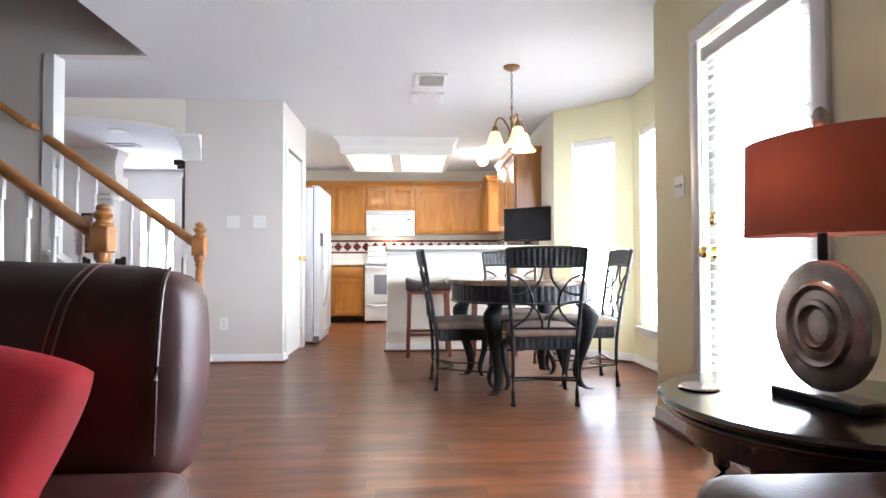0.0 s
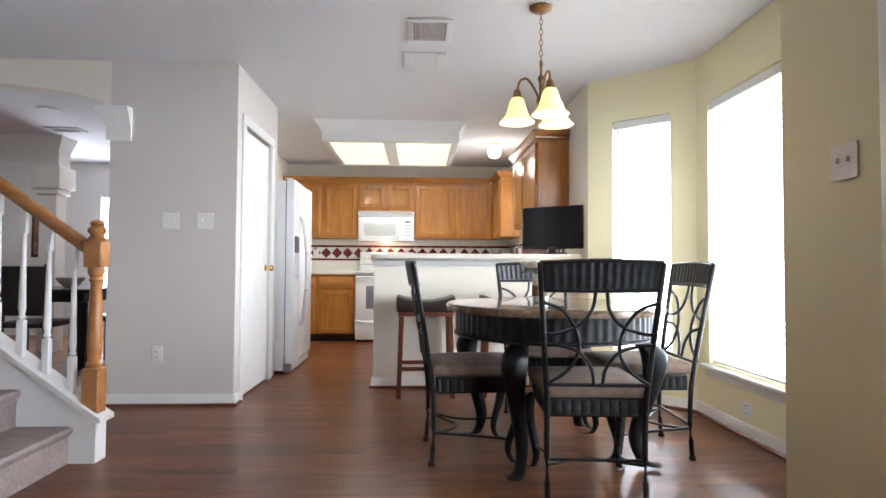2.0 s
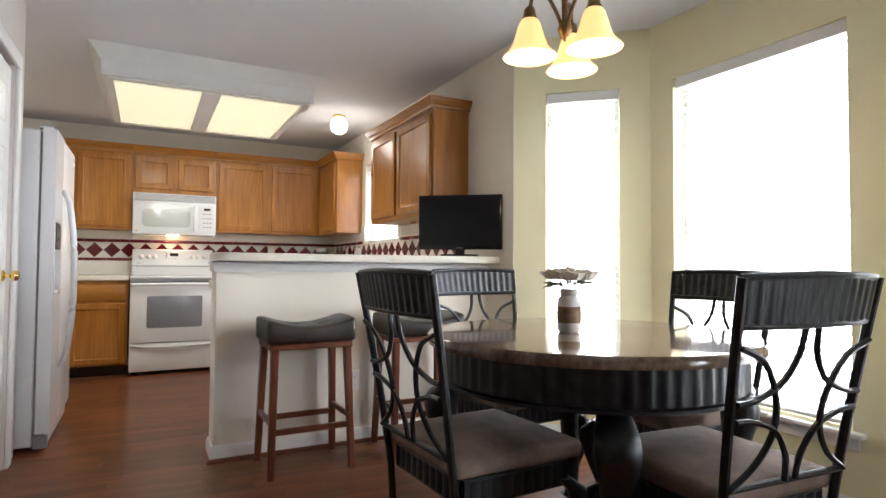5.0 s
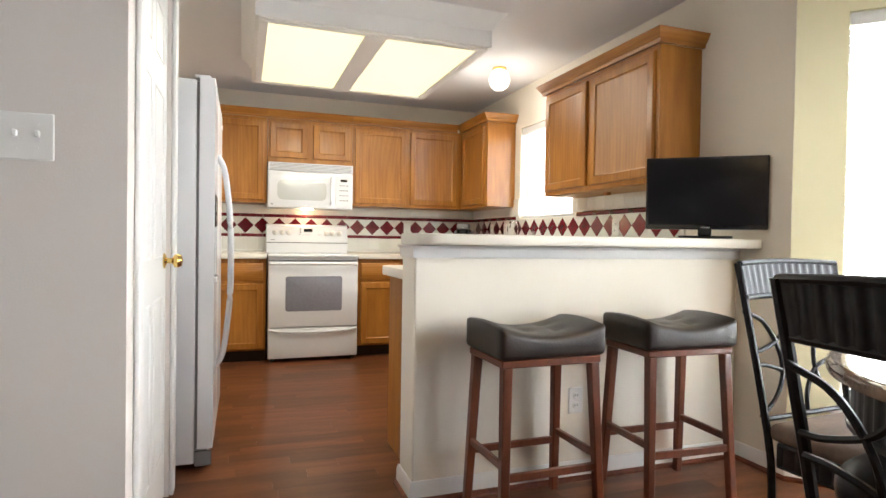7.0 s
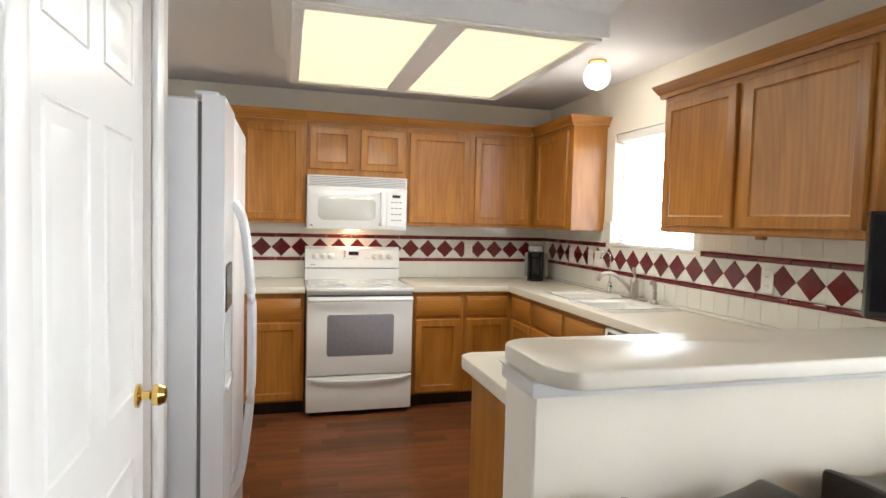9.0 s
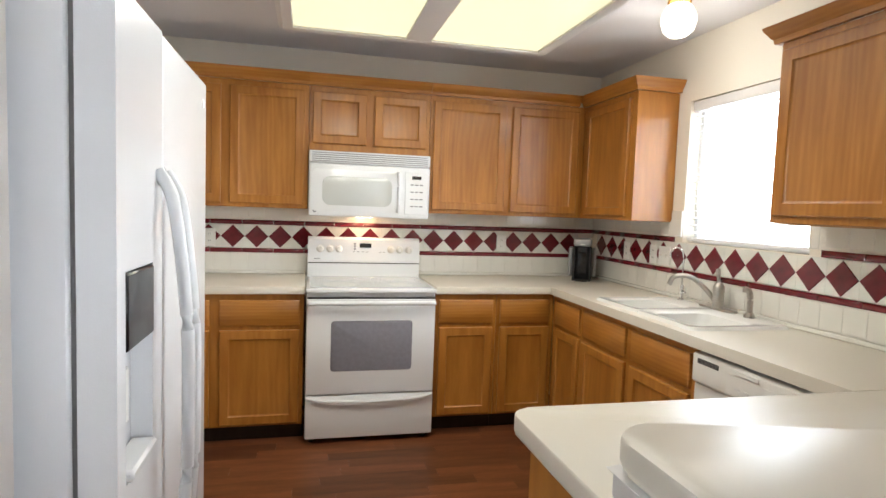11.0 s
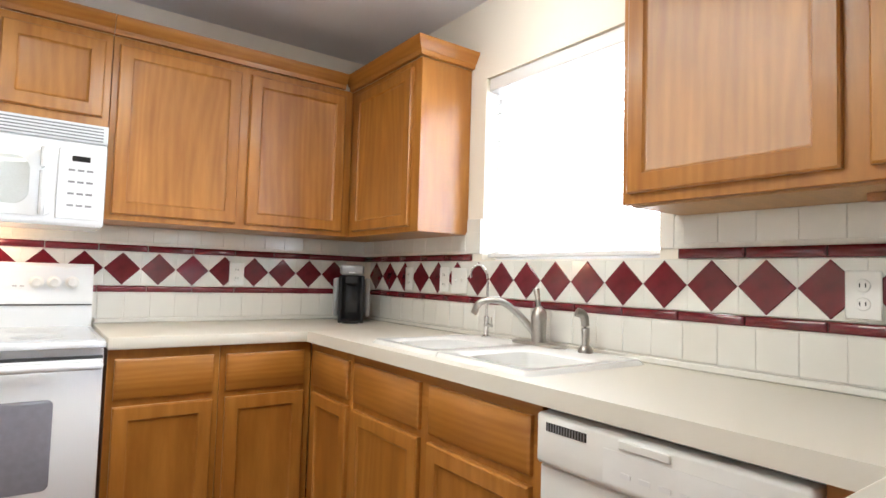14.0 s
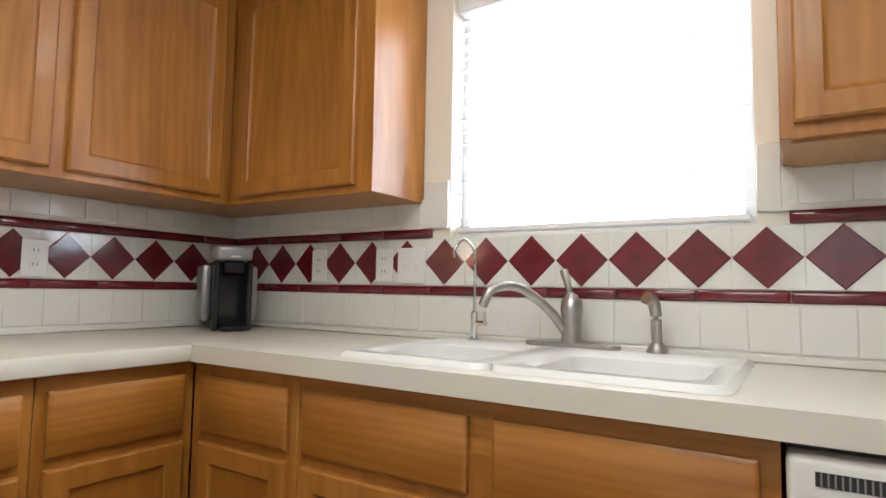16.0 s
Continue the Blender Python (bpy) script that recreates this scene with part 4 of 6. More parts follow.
part("paddle", boxed(-1.124, -1.112, F0 + 0.10, FS - 0.14, 0.94, 1.06, 0.004), PLASTIC, fr)
gd = part("fridge_door", boxed(-1.1455, FX, FS + 0.003, F1, 0.1, 1.795, 0.012, 3), FRIDGE, t)
for own, y in ((fr, FS - 0.04), (gd, FS + 0.04)):
    part("handle", tube(B(), curve_pts([(FX, y, 0.42), (FX + 0.035, y, 0.5), (FX + 0.062, y, 0.75), (FX + 0.066, y, 0.95), (FX + 0.062, y, 1.15), (FX + 0.035, y, 1.40), (FX, y, 1.48)], 6), 0.015, 10), ENAMEL, own)
part("emblem", lathe(B(), [(0.014, 0), (0.014, 0.003), (0.004, 0.004)], (FX, F1 - 0.07, 1.72), 14, "x"), VENTW, gd)
for y in (F0 + 0.05, F1 - 0.05):
    part("hinge_cover", boxed(-1.17, -1.10, y - 0.03, y + 0.03, 1.7955, 1.812, 0.005), FRIDGE, t)
for x in (-1.77, -1.2):
    part("foot", boxed(x, x + 0.035, F0 + 0.1, F1 - 0.1, 0, 0.03), SLOT, t)

# ---- dishwasher ----
t = thing("dishwasher", "white built-in dishwasher under the worktop", "dishwasher", (1.1, 7.62, 0))
part("door", boxed(BX - 0.012, BX + 0.05, 7.315, 7.92, 0.1, 0.745, 0.004), BISCUIT, t)
part("control_panel", boxed(BX - 0.03, BX + 0.05, 7.315, 7.92, 0.75, 0.872, 0.012, 3), BISCUIT, t)
part("shadow_gap", boxed(BX + 0.01, BX + 0.05, 7.315, 7.92, 0.8725, 0.888), SLOT, t)
part("tub", boxed(BX + 0.051, 1.38, 7.315, 7.92, 0.1, 0.88), SEAM, t)
part("kick_plate", boxed(BX + 0.05, BX + 0.06, 7.315, 7.92, 0, 0.099), SLOT, t)
part("latch", boxed(BX - 0.036, BX - 0.0302, 7.56, 7.68, 0.842, 0.862, 0.003), BISCUIT, t)
part("vent_recess", boxed(BX - 0.0312, BX - 0.0301, 7.765, 7.885, 0.832, 0.852), SLOT, t, "dark slatted vent recess")
for i in range(14):
    part("vent_slat", boxed(BX - 0.0328, BX - 0.0313, 7.770 + 0.0082 * i, 7.7725 + 0.0082 * i, 0.833, 0.851), SILVER, t)
part("label_panel", boxed(BX - 0.0312, BX - 0.0301, 7.36, 7.72, 0.765, 0.835), PLASTIC, t)
for i in range(7):
    part("button", boxed(BX - 0.033, BX - 0.0313, 7.38 + 0.045 * i, 7.405 + 0.045 * i, 0.785, 0.795), VENTW, t)

# ---- television on the bar ----
t = thing("television", "small black flat-screen television on the bar", "television", (1.15, 6.4, 1.10))
tv = Matrix.Translation((1.185, 6.45, 1.1005)) @ Matrix.Rotation(radians(-39), 4, "Z")


def tvp(nm, bm, mt, lab=""):
    bmesh.ops.transform(bm, matrix=tv, verts=bm.verts)
    part(nm, bm, mt, t, lab)


tvp("stand", slab(B(), rounded(-0.12, 0.12, -0.075, 0.075, 0.04), 0, 0.014, 0.004), BLACK)
tvp("neck", boxed(-0.03, 0.03, -0.01, 0.03, 0.0145, 0.06, 0.004), BLACK)
tvp("casing", boxed(-0.275, 0.275, -0.01, 0.035, 0.045, 0.402, 0.006, 2), BLACK)
tvp("screen", boxed(-0.262, 0.262, -0.0115, -0.0102, 0.068, 0.389), SCREEN)
tvp("mark", boxed(-0.02, 0.02, -0.0115, -0.0102, 0.053, 0.058), SEAM)

# ---- kitchen ceiling lights ----
t = thing("ceiling_light_box", "white moulded ceiling light box with two lit diffusers", "ceiling light", (-0.25, 8.17, 2.26))
LX0, LX1, LY0, LY1 = -0.885, 0.455, 7.48, 8.84
ring = [(LX0, LY0), (LX1, LY0), (LX1, LY1), (LX0, LY1)]
m = B()
prof = [(0, 2.262), (0.02, 2.262), (0.02, 2.36), (0.035, 2.375), (0.045, 2.40), (0.085, 2.44), (0.095, H - 0.001), (0, H - 0.001)]
loops = []
for (x, y), (sx, sy) in zip(ring, ((-1, -1), (1, -1), (1, 1), (-1, 1))):
    loops.append([m.verts.new((x + sx * o, y + sy * o, z)) for o, z in prof])
for i in range(4):
    a, b = loops[i], loops[(i + 1) % 4]
    for k in range(len(prof)):
        m.faces.new((a[k], a[(k + 1) % len(prof)], b[(k + 1) % len(prof)], b[k]))
part("moulding", m, TRIM, t)
f = B()
for a in ((LX0, LX1, LY0, LY0 + 0.05), (LX0, LX1, LY1 - 0.05, LY1), (LX0, LX0 + 0.05, LY0 + 0.05, LY1 - 0.05), (LX1 - 0.05, LX1, LY0 + 0.05, LY1 - 0.05), (-0.295, -0.165, LY0 + 0.05, LY1 - 0.05)):
    bx(f, *a, 2.25, 2.2615, 0.004)
part("frame", f, TRIM, t)
part("housing", boxed(LX0 + 0.002, LX1 - 0.002, LY0 + 0.002, LY1 - 0.002, 2.43, 2.452), TRIM, t)
for x0, x1 in ((LX0 + 0.05, -0.295), (-0.165, LX1 - 0.05)):
    part("diffuser", boxed(x0, x1, LY0 + 0.05, LY1 - 0.05, 2.2618, 2.2655), DIFF, t, "ribbed acrylic diffuser, lit")
lamp("kitchen_tube_light", "AREA", look((-0.555, 8.18, 2.247), (-0.555, 8.181, 0)), 11, (1, 0.95, 0.80), 0.16, 1.1)
lamp("kitchen_tube_light", "AREA", look((0.11, 8.18, 2.247), (0.11, 8.181, 0)), 11, (1, 0.95, 0.80), 0.16, 1.1)
t = thing("globe_ceiling_light", "lit white glass globe ceiling light on a brass fitter", "ceiling light", (0.965, 8.40, H))
part("canopy", lathe(B(), [(0.055, H - 0.001), (0.055, H - 0.012), (0.042, H - 0.02)], (0.965, 8.40, 0), 20), BRASS, t)
part("globe", lathe(B(), [(0.045, H - 0.021), (0.06, H - 0.035), (0.08, H - 0.075), (0.083, H - 0.10), (0.07, H - 0.145), (0.04, H - 0.17), (0.005, H - 0.178)], (0.965, 8.40, 0), 24), OPAL, t)
lamp("globe_light", "POINT", Matrix.Translation((0.965, 8.40, H - 0.30)), 5, (1, 0.93, 0.8), 0.08)
lamp("range_light", "POINT", Matrix.Translation((-0.385, 9.80, 1.325)), 1.0, (1, 0.55, 0.25), 0.02)

# ---- dining set ----


def fluted(bm, r0, z0, z1, a0, a1, n, sx=1.0, sy=1.0, depth=0.007):
    """An upright band of rounded flutes round the z axis."""
    lo, hi = [], []
    steps = n * 4
    for i in range(steps + 1):
        a = a0 + (a1 - a0) * i / steps
        r = r0 - depth * (0.5 - 0.5 * math.cos(2 * math.pi * i / 4))
        lo.append(bm.verts.new((r * math.cos(a) * sx, r * math.sin(a) * sy, z0)))
        hi.append(bm.verts.new((r * math.cos(a) * sx, r * math.sin(a) * sy, z1)))
    for i in range(steps):
        bm.faces.new((lo[i], lo[i + 1], hi[i + 1], hi[i]))
    return bm


def cabriole(bm, x, y, top, out, r, dirx, diry):
    """A curved leg that swells at the knee and turns out at the foot."""
    pts = curve_pts([(x, y, top), (x + dirx * out * 1.0, y + diry * out * 1.0, top * 0.86), (x + dirx * out * 0.7, y + diry * out * 0.7, top * 0.6),
                     (x - dirx * out * 0.25, y - diry * out * 0.25, top * 0.25), (x + dirx * out * 0.1, y + diry * out * 0.1, top * 0.07), (x + dirx * out * 0.9, y + diry * out * 0.9, r * 0.5)], 6)
    n = len(pts)
    last = None
    for i, p in enumerate(pts):
        k = i / (n - 1)
        rr = r * (1.0 + 0.55 * math.exp(-((k - 0.2) / 0.14) ** 2) - 0.35 * math.exp(-((k - 0.75) / 0.2) ** 2))
        ring = [bm.verts.new((p.x + rr * math.cos(2 * math.pi * j / 10), p.y + rr * math.sin(2 * math.pi * j / 10), p.z)) for j in range(10)]
        if last:
            for j in range(10):
                bm.faces.new((last[j], last[(j + 1) % 10], ring[(j + 1) % 10], ring[j]))
        else:
            bm.faces.new(ring)
        last = ring
    bm.faces.new(last)
    return bm


TX, TY, TZ, TR = 0.80, 4.82, 0.80, 0.58
t = thing("dining_table", "round brown marble dining table with a black fluted apron", "table")
part("tabletop", lathe(B(), [(TR - 0.03, TZ - 0.042), (TR - 0.004, TZ - 0.036), (TR, TZ - 0.024), (TR - 0.002, TZ - 0.01), (TR - 0.01, TZ - 0.001), (TR - 0.02, TZ), (0.25, TZ), (0.002, TZ)], (0, 0, 0), 72), MARBLE, t)
ap = fluted(B(), TR - 0.055, TZ - 0.15, TZ - 0.0425, 0, 2 * math.pi, 66)
lathe(ap, [(TR - 0.09, TZ - 0.15), (TR - 0.045, TZ - 0.155), (TR - 0.045, TZ - 0.165), (TR - 0.09, TZ - 0.165)], (0, 0, 0), 48)
part("apron", ap, IRONPANEL, t, "black fluted metal apron")
for i in range(4):
    a = radians(45 + 90 * i)
    part("leg", cabriole(B(), (TR - 0.13) * math.cos(a), (TR - 0.13) * math.sin(a), TZ - 0.16, 0.075, 0.042, math.cos(a), math.sin(a)), IRON, t)
t.matrix_basis = pose(TX, TY, 0, 0, 0, 12)


def dining_chair():
    """Faces +y; the back legs stand at y = 0."""
    c = thing("dining_chair", "black iron dining chair with a fluted crest and taupe padded seat", "chair", group="chairs round the dining table")
    hw = 0.205

    def lean(z):
        return -0.10 * max(0.0, (z - 0.42) / 0.64) ** 1.15 + 0.012 * math.sin(math.pi * min(1, z / 0.45))
    for s in (-1, 1):
        post = [(s * (hw + 0.045 * max(0, (z - 0.42) / 0.64)), lean(z), z) for z in [0.0, 0.06] + [0.1 + 0.096 * i for i in range(11)]]
        part("back_post", tube(B(), post, 0.0125, 8), IRON, c)
        part("foot", lathe(B(), [(0.014, 0), (0.018, 0.004), (0.018, 0.018), (0.013, 0.026)], (post[0][0], post[0][1], 0), 10), IRON, c)
        part("front_leg", cabriole(B(), s * 0.205, 0.40, 0.40, 0.05, 0.024, s * 0.5, 0.86), IRON, c)
    # crest: bowed fluted panel between two bars
    fl = B()
    n = 56
    rows = {}
    for j, z in enumerate((0.945, 1.05)):
        rows[j] = []
        for i in range(n + 1):
            u = -1 + 2 * i / n
            x = u * (hw + 0.045 * ((z - 0.42) / 0.64))
            y = lean(z) - 0.028 * (1 - u * u) - 0.006 * (0.5 - 0.5 * math.cos(2 * math.pi * i / 4))
            rows[j].append((x, y, z))
    for off in (0.0, 0.014):
        lo = [fl.verts.new((x, y + off, z)) for x, y, z in rows[0]]
        hi = [fl.verts.new((x, y + off, z + 0.008 * (1 - (i / n * 2 - 1) ** 2))) for i, (x, y, z) in enumerate(rows[1])]
        for i in range(n):
            fl.faces.new((lo[i], lo[i + 1], hi[i + 1], hi[i]))
    part("crest_panel", fl, IRONPANEL, c, "dark fluted metal crest panel")
    for z, nm in ((0.942, "lower_rail"), (1.058, "top_rail")):
        part(nm, tube(B(), [(u * (hw + 0.045 * ((z - 0.42) / 0.64)), lean(z) - 0.028 * (1 - u * u) + 0.006, z + (0.008 * (1 - u * u) if z > 1 else 0)) for u in [-1 + 0.125 * i for i in range(17)]], 0.011, 8), IRON, c)

    def back(ctrl, nm="scroll"):
        pts = [(x, lean(z) - 0.014, z) for x, z in [(p[0], p[1]) for p in curve_pts([(a, b, 0) for a, b in ctrl], 8)]]
        part(nm, tube(B(), pts, 0.008, 6), IRON, c)
    for s in (-1, 1):
        back([(s * 0.235, 0.89), (s * 0.15, 0.85), (s * 0.095, 0.76), (s * 0.085, 0.67), (s * 0.13, 0.59), (s * 0.21, 0.53)])
        back([(s * 0.022, 0.94), (s * 0.035, 0.86), (s * 0.085, 0.79), (s * 0.17, 0.755), (s * 0.222, 0.75)])
        back([(s * 0.018, 0.53), (s * 0.03, 0.60), (s * 0.08, 0.67), (s * 0.16, 0.70), (s * 0.218, 0.705)])
    part("back_lower_bar", tube(B(), [(-0.208, lean(0.525) - 0.004, 0.525), (0.208, lean(0.525) - 0.004, 0.525)], 0.009, 8), IRON, c)
    # seat frame with fluted band
    for nm, a, b in (("seat_rail", (-0.2, 0.03), (0.2, 0.03)), ("seat_rail", (-0.2, 0.41), (0.2, 0.41)), ("seat_rail", (-0.205, 0.03), (-0.205, 0.41)), ("seat_rail", (0.205, 0.03), (0.205, 0.41))):
        bm = B()
        A, D = Vector((*a, 0)), Vector((*b, 0)) - Vector((*a, 0))
        nn = Vector((D.y, -D.x, 0)).normalized()
        k = 40
        for sgn in (-1, 1):
            lo, hi = [], []
            for i in range(k + 1):
                p = A + D * i / k + nn * sgn * (0.009 - 0.004 * (i % 4 == 2))
                lo.append(bm.verts.new((p.x, p.y, 0.385)))
                hi.append(bm.verts.new((p.x, p.y, 0.452)))
            for i in range(k):
                bm.faces.new((lo[i], lo[i + 1], hi[i + 1], hi[i]))
        tube(bm, [(a[0], a[1], 0.383), (b[0], b[1], 0.383)], 0.009, 6)
        tube(bm, [(a[0], a[1], 0.452), (b[0], b[1], 0.452)], 0.009, 6)
        part(nm, bm, IRONPANEL, c)
    # cushion: rounded and domed
    cu = B()
    bx(cu, -0.235, 0.235, 0.0, 0.46, 0.4615, 0.52, 0.022, 3)
    bmesh.ops.subdivide_edges(cu, edges=[e for e in cu.edges if e.calc_length() > 0.2], cuts=7, use_grid_fill=True)
    for v in cu.verts:
        if v.co.z > 0.50:
            v.co.z += 0.026 * max(0, 1 - (v.co.x / 0.235) ** 2) * max(0, 1 - ((v.co.y - 0.23) / 0.23) ** 2)
        v.co.x *= 0.93 + 0.07 * (v.co.y / 0.46)
    part("seat", cu, FABRIC, c, "taupe microfibre seat cushion")
    part("stretcher", tube(B(), curve_pts([(-0.2, 0.012, 0.17), (-0.1, 0.10, 0.155), (0.0, 0.15, 0.15), (0.1, 0.10, 0.155), (0.2, 0.012, 0.17)], 6), 0.007, 6), IRON, c)
    part("stretcher", tube(B(), [(-0.203, 0.015, 0.19), (0.203, 0.015, 0.19)], 0.007, 6), IRON, c)
    for s in (-1, 1):
        part("stretcher", tube(B(), curve_pts([(s * 0.2, 0.015, 0.17), (s * 0.16, 0.2, 0.14), (s * 0.205, 0.40, 0.13)], 6), 0.007, 6), IRON, c)
    return c


chair = dining_chair()
SQ = Matrix.Diagonal((1, 1, 0.955, 1))
chair.matrix_basis = pose(0.82, 4.13, 0, 0, 0, -4) @ SQ
copy_thing(chair, pose(0.13, 4.82, 0, 0, 0, -87))
copy_thing(chair, pose(1.50, 4.87, 0, 0, 0, 88))
copy_thing(chair, pose(0.88, 5.64, 0, 0, 0, 184))

JX = 0.735
t = thing("flower_jar", "cream jar wrapped in burlap with white roses", "vase", (JX, 4.84, TZ))
part("jar", lathe(B(), [(0.034, TZ + 0.0005), (0.042, TZ + 0.008), (0.042, TZ + 0.105), (0.036, TZ + 0.125), (0.03, TZ + 0.13), (0.033, TZ + 0.155), (0.029, TZ + 0.155), (0.026, TZ + 0.13)], (JX, 4.84, 0), 24), CERAMIC, t)
part("burlap_band", lathe(B(), [(0.0425, TZ + 0.035), (0.0435, TZ + 0.036), (0.0435, TZ + 0.092), (0.0425, TZ + 0.093)], (JX, 4.84, 0), 24), BURLAP, t, "brown burlap band")
rnd = random.Random(5)
for i in range(7):
    a = 2 * math.pi * i / 6
    c = Vector((JX + (0.055 * math.cos(a) if i < 6 else 0), 4.84 + (0.055 * math.sin(a) if i < 6 else 0), TZ + 0.20 + rnd.uniform(-0.012, 0.012) + (0.028 if i == 6 else 0)))
    fb = B()
    for k in range(3):
        for j in range(5):
            ang = 2 * math.pi * j / 5 + k * 0.6
            rr = 0.014 + 0.015 * k
            q = [c + Vector((rr * math.cos(ang + da) * f, rr * math.sin(ang + da) * f, h)) for da, f, h in ((-0.75, 0.8, -0.018), (0.75, 0.8, -0.018), (0.8, 1.2, 0.012 - 0.004 * k), (0, 1.35, 0.022 - 0.006 * k), (-0.8, 1.2, 0.012 - 0.004 * k))]
            fb.faces.new([fb.verts.new(p) for p in q])
    part("rose", fb, PETAL, t)
for i in range(9):
    a = 2 * math.pi * i / 9 + 0.2
    r0, r1 = 0.035, rnd.uniform(0.09, 0.125)
    z0, z1 = TZ + 0.17, TZ + rnd.uniform(0.17, 0.2)
    d = Vector((math.cos(a), math.sin(a), 0))
    n = Vector((-d.y, d.x, 0)) * 0.018
    o = Vector((JX, 4.84, 0))
    fb = B()
    q = [o + d * r0 + Vector((0, 0, z0)), o + d * (r0 + r1) / 2 + n + Vector((0, 0, (z0 + z1) / 2 + 0.004)), o + d * r1 + Vector((0, 0, z1 - 0.012)), o + d * (r0 + r1) / 2 - n + Vector((0, 0, (z0 + z1) / 2 + 0.004))]
    fb.faces.new([fb.verts.new(p) for p in q])
    part("leaf", fb, LEAF, t)
st = B()
for i in range(7):
    a = 2 * math.pi * i / 6
    tube(st, [(JX, 4.84, TZ + 0.1), (JX + 0.04 * math.cos(a), 4.84 + 0.04 * math.sin(a), TZ + 0.19)], 0.002, 5)
part("stems", st, LEAF, t)


# ---- bar stools ----
def bar_stool():
    s = thing("bar_stool", "cherry wood bar stool with a tufted dark leather saddle seat", "stool", group="stools at the breakfast bar")
    cu = B()
    bx(cu, -0.225, 0.225, -0.165, 0.165, 0.645, 0.735, 0.02, 3)
    bmesh.ops.subdivide_edges(cu, edges=[e for e in cu.edges if e.calc_length() > 0.2], cuts=11, use_grid_fill=True)
    for v in cu.verts:
        x, y = v.co.x, v.co.y
        if v.co.z > 0.70:
            v.co.z += 0.045 * (abs(x) / 0.225) ** 2 - 0.012 + 0.012 * max(0, 1 - (y / 0.165) ** 2)
            for px in (-0.075, 0.075):
                for py in (-0.055, 0.055):
                    v.co.z -= 0.016 * math.exp(-((x - px) ** 2 + (y - py) ** 2) / 0.0007)
    part("seat", cu, LEATHER, s, "tufted dark brown leather saddle seat")
    for px in (-0.075, 0.075):
        for py in (-0.055, 0.055):
            part("button", lathe(B(), [(0.009, 0.714), (0.008, 0.722), (0.002, 0.724)], (px, py, 0.003), 8), LEATHER, s)
    part("seat_frame", boxed(-0.21, 0.21, -0.15, 0.15, 0.615, 0.644, 0.004), CHERRY, s)
    for x in (-1, 1):
        for y in (-1, 1):
            bm = B()
            tp, bt = (x * 0.185, y * 0.13), (x * 0.205, y * 0.165)
            lo = [bm.verts.new((bt[0] + a * 0.016, bt[1] + b * 0.016, 0)) for a, b in ((-1, -1), (1, -1), (1, 1), (-1, 1))]
            hi = [bm.verts.new((tp[0] + a * 0.019, tp[1] + b * 0.019, 0.614)) for a, b in ((-1, -1), (1, -1), (1, 1), (-1, 1))]
            bm.faces.new(lo[::-1])
            bm.faces.new(hi)
            for i in range(4):
                bm.faces.new((lo[i], lo[(i + 1) % 4], hi[(i + 1) % 4], hi[i]))
            bmesh.ops.bevel(bm, geom=[e for e in bm.edges if abs(e.verts[0].co.z - e.verts[1].co.z) > 0.1], offset=0.004, segments=1, affect="EDGES")
            part("leg", bm, CHERRY, s)
    for y in (-1, 1):
        part("stretcher", boxed(-0.185, 0.185, y * 0.152 - 0.009, y * 0.152 + 0.009, 0.205, 0.235, 0.003), CHERRY, s)
    for x in (-1, 1):
        part("stretcher", boxed(x * 0.199 - 0.009, x * 0.199 + 0.009, -0.14, 0.14, 0.245, 0.275, 0.003), CHERRY, s)
    return s


stool = bar_stool()
stool.matrix_basis = pose(0.13, 6.23, 0, 0, 0, 1)
copy_thing(stool, pose(0.79, 6.24, 0, 0, 0, -2))

# ---- chandelier ----
CX, CY = 0.75, 4.88
t = thing("chandelier", "antique bronze chandelier with three lit alabaster glass shades", "chandelier", (CX, CY, H))
part("canopy", lathe(B(), [(0.065, H - 0.001), (0.063, H - 0.012), (0.04, H - 0.028), (0.012, H - 0.034)], (CX, CY, 0), 24), BRONZE, t)
z = H - 0.035
i = 0
while z > 2.13:
    bm = B()
    pts = []
    for k in range(13):
        a = 2 * math.pi * k / 12
        u, v = 0.009 * math.cos(a), 0.019 * math.sin(a)
        pts.append((CX + (u if i % 2 else 0), CY + (0 if i % 2 else u), z - 0.017 + v))
    part("chain_link", tube(bm, pts, 0.0022, 5), BRONZE, t)
    z -= 0.03
    i += 1
part("stem", lathe(B(), [(0.006, 2.15), (0.007, 2.070), (0.016, 2.060), (0.02, 2.045), (0.012, 2.030), (0.011, 1.960), (0.022, 1.945), (0.028, 1.920), (0.018, 1.895), (0.008, 1.885), (0.002, 1.875)], (CX, CY, 0), 16), BRONZE, t)
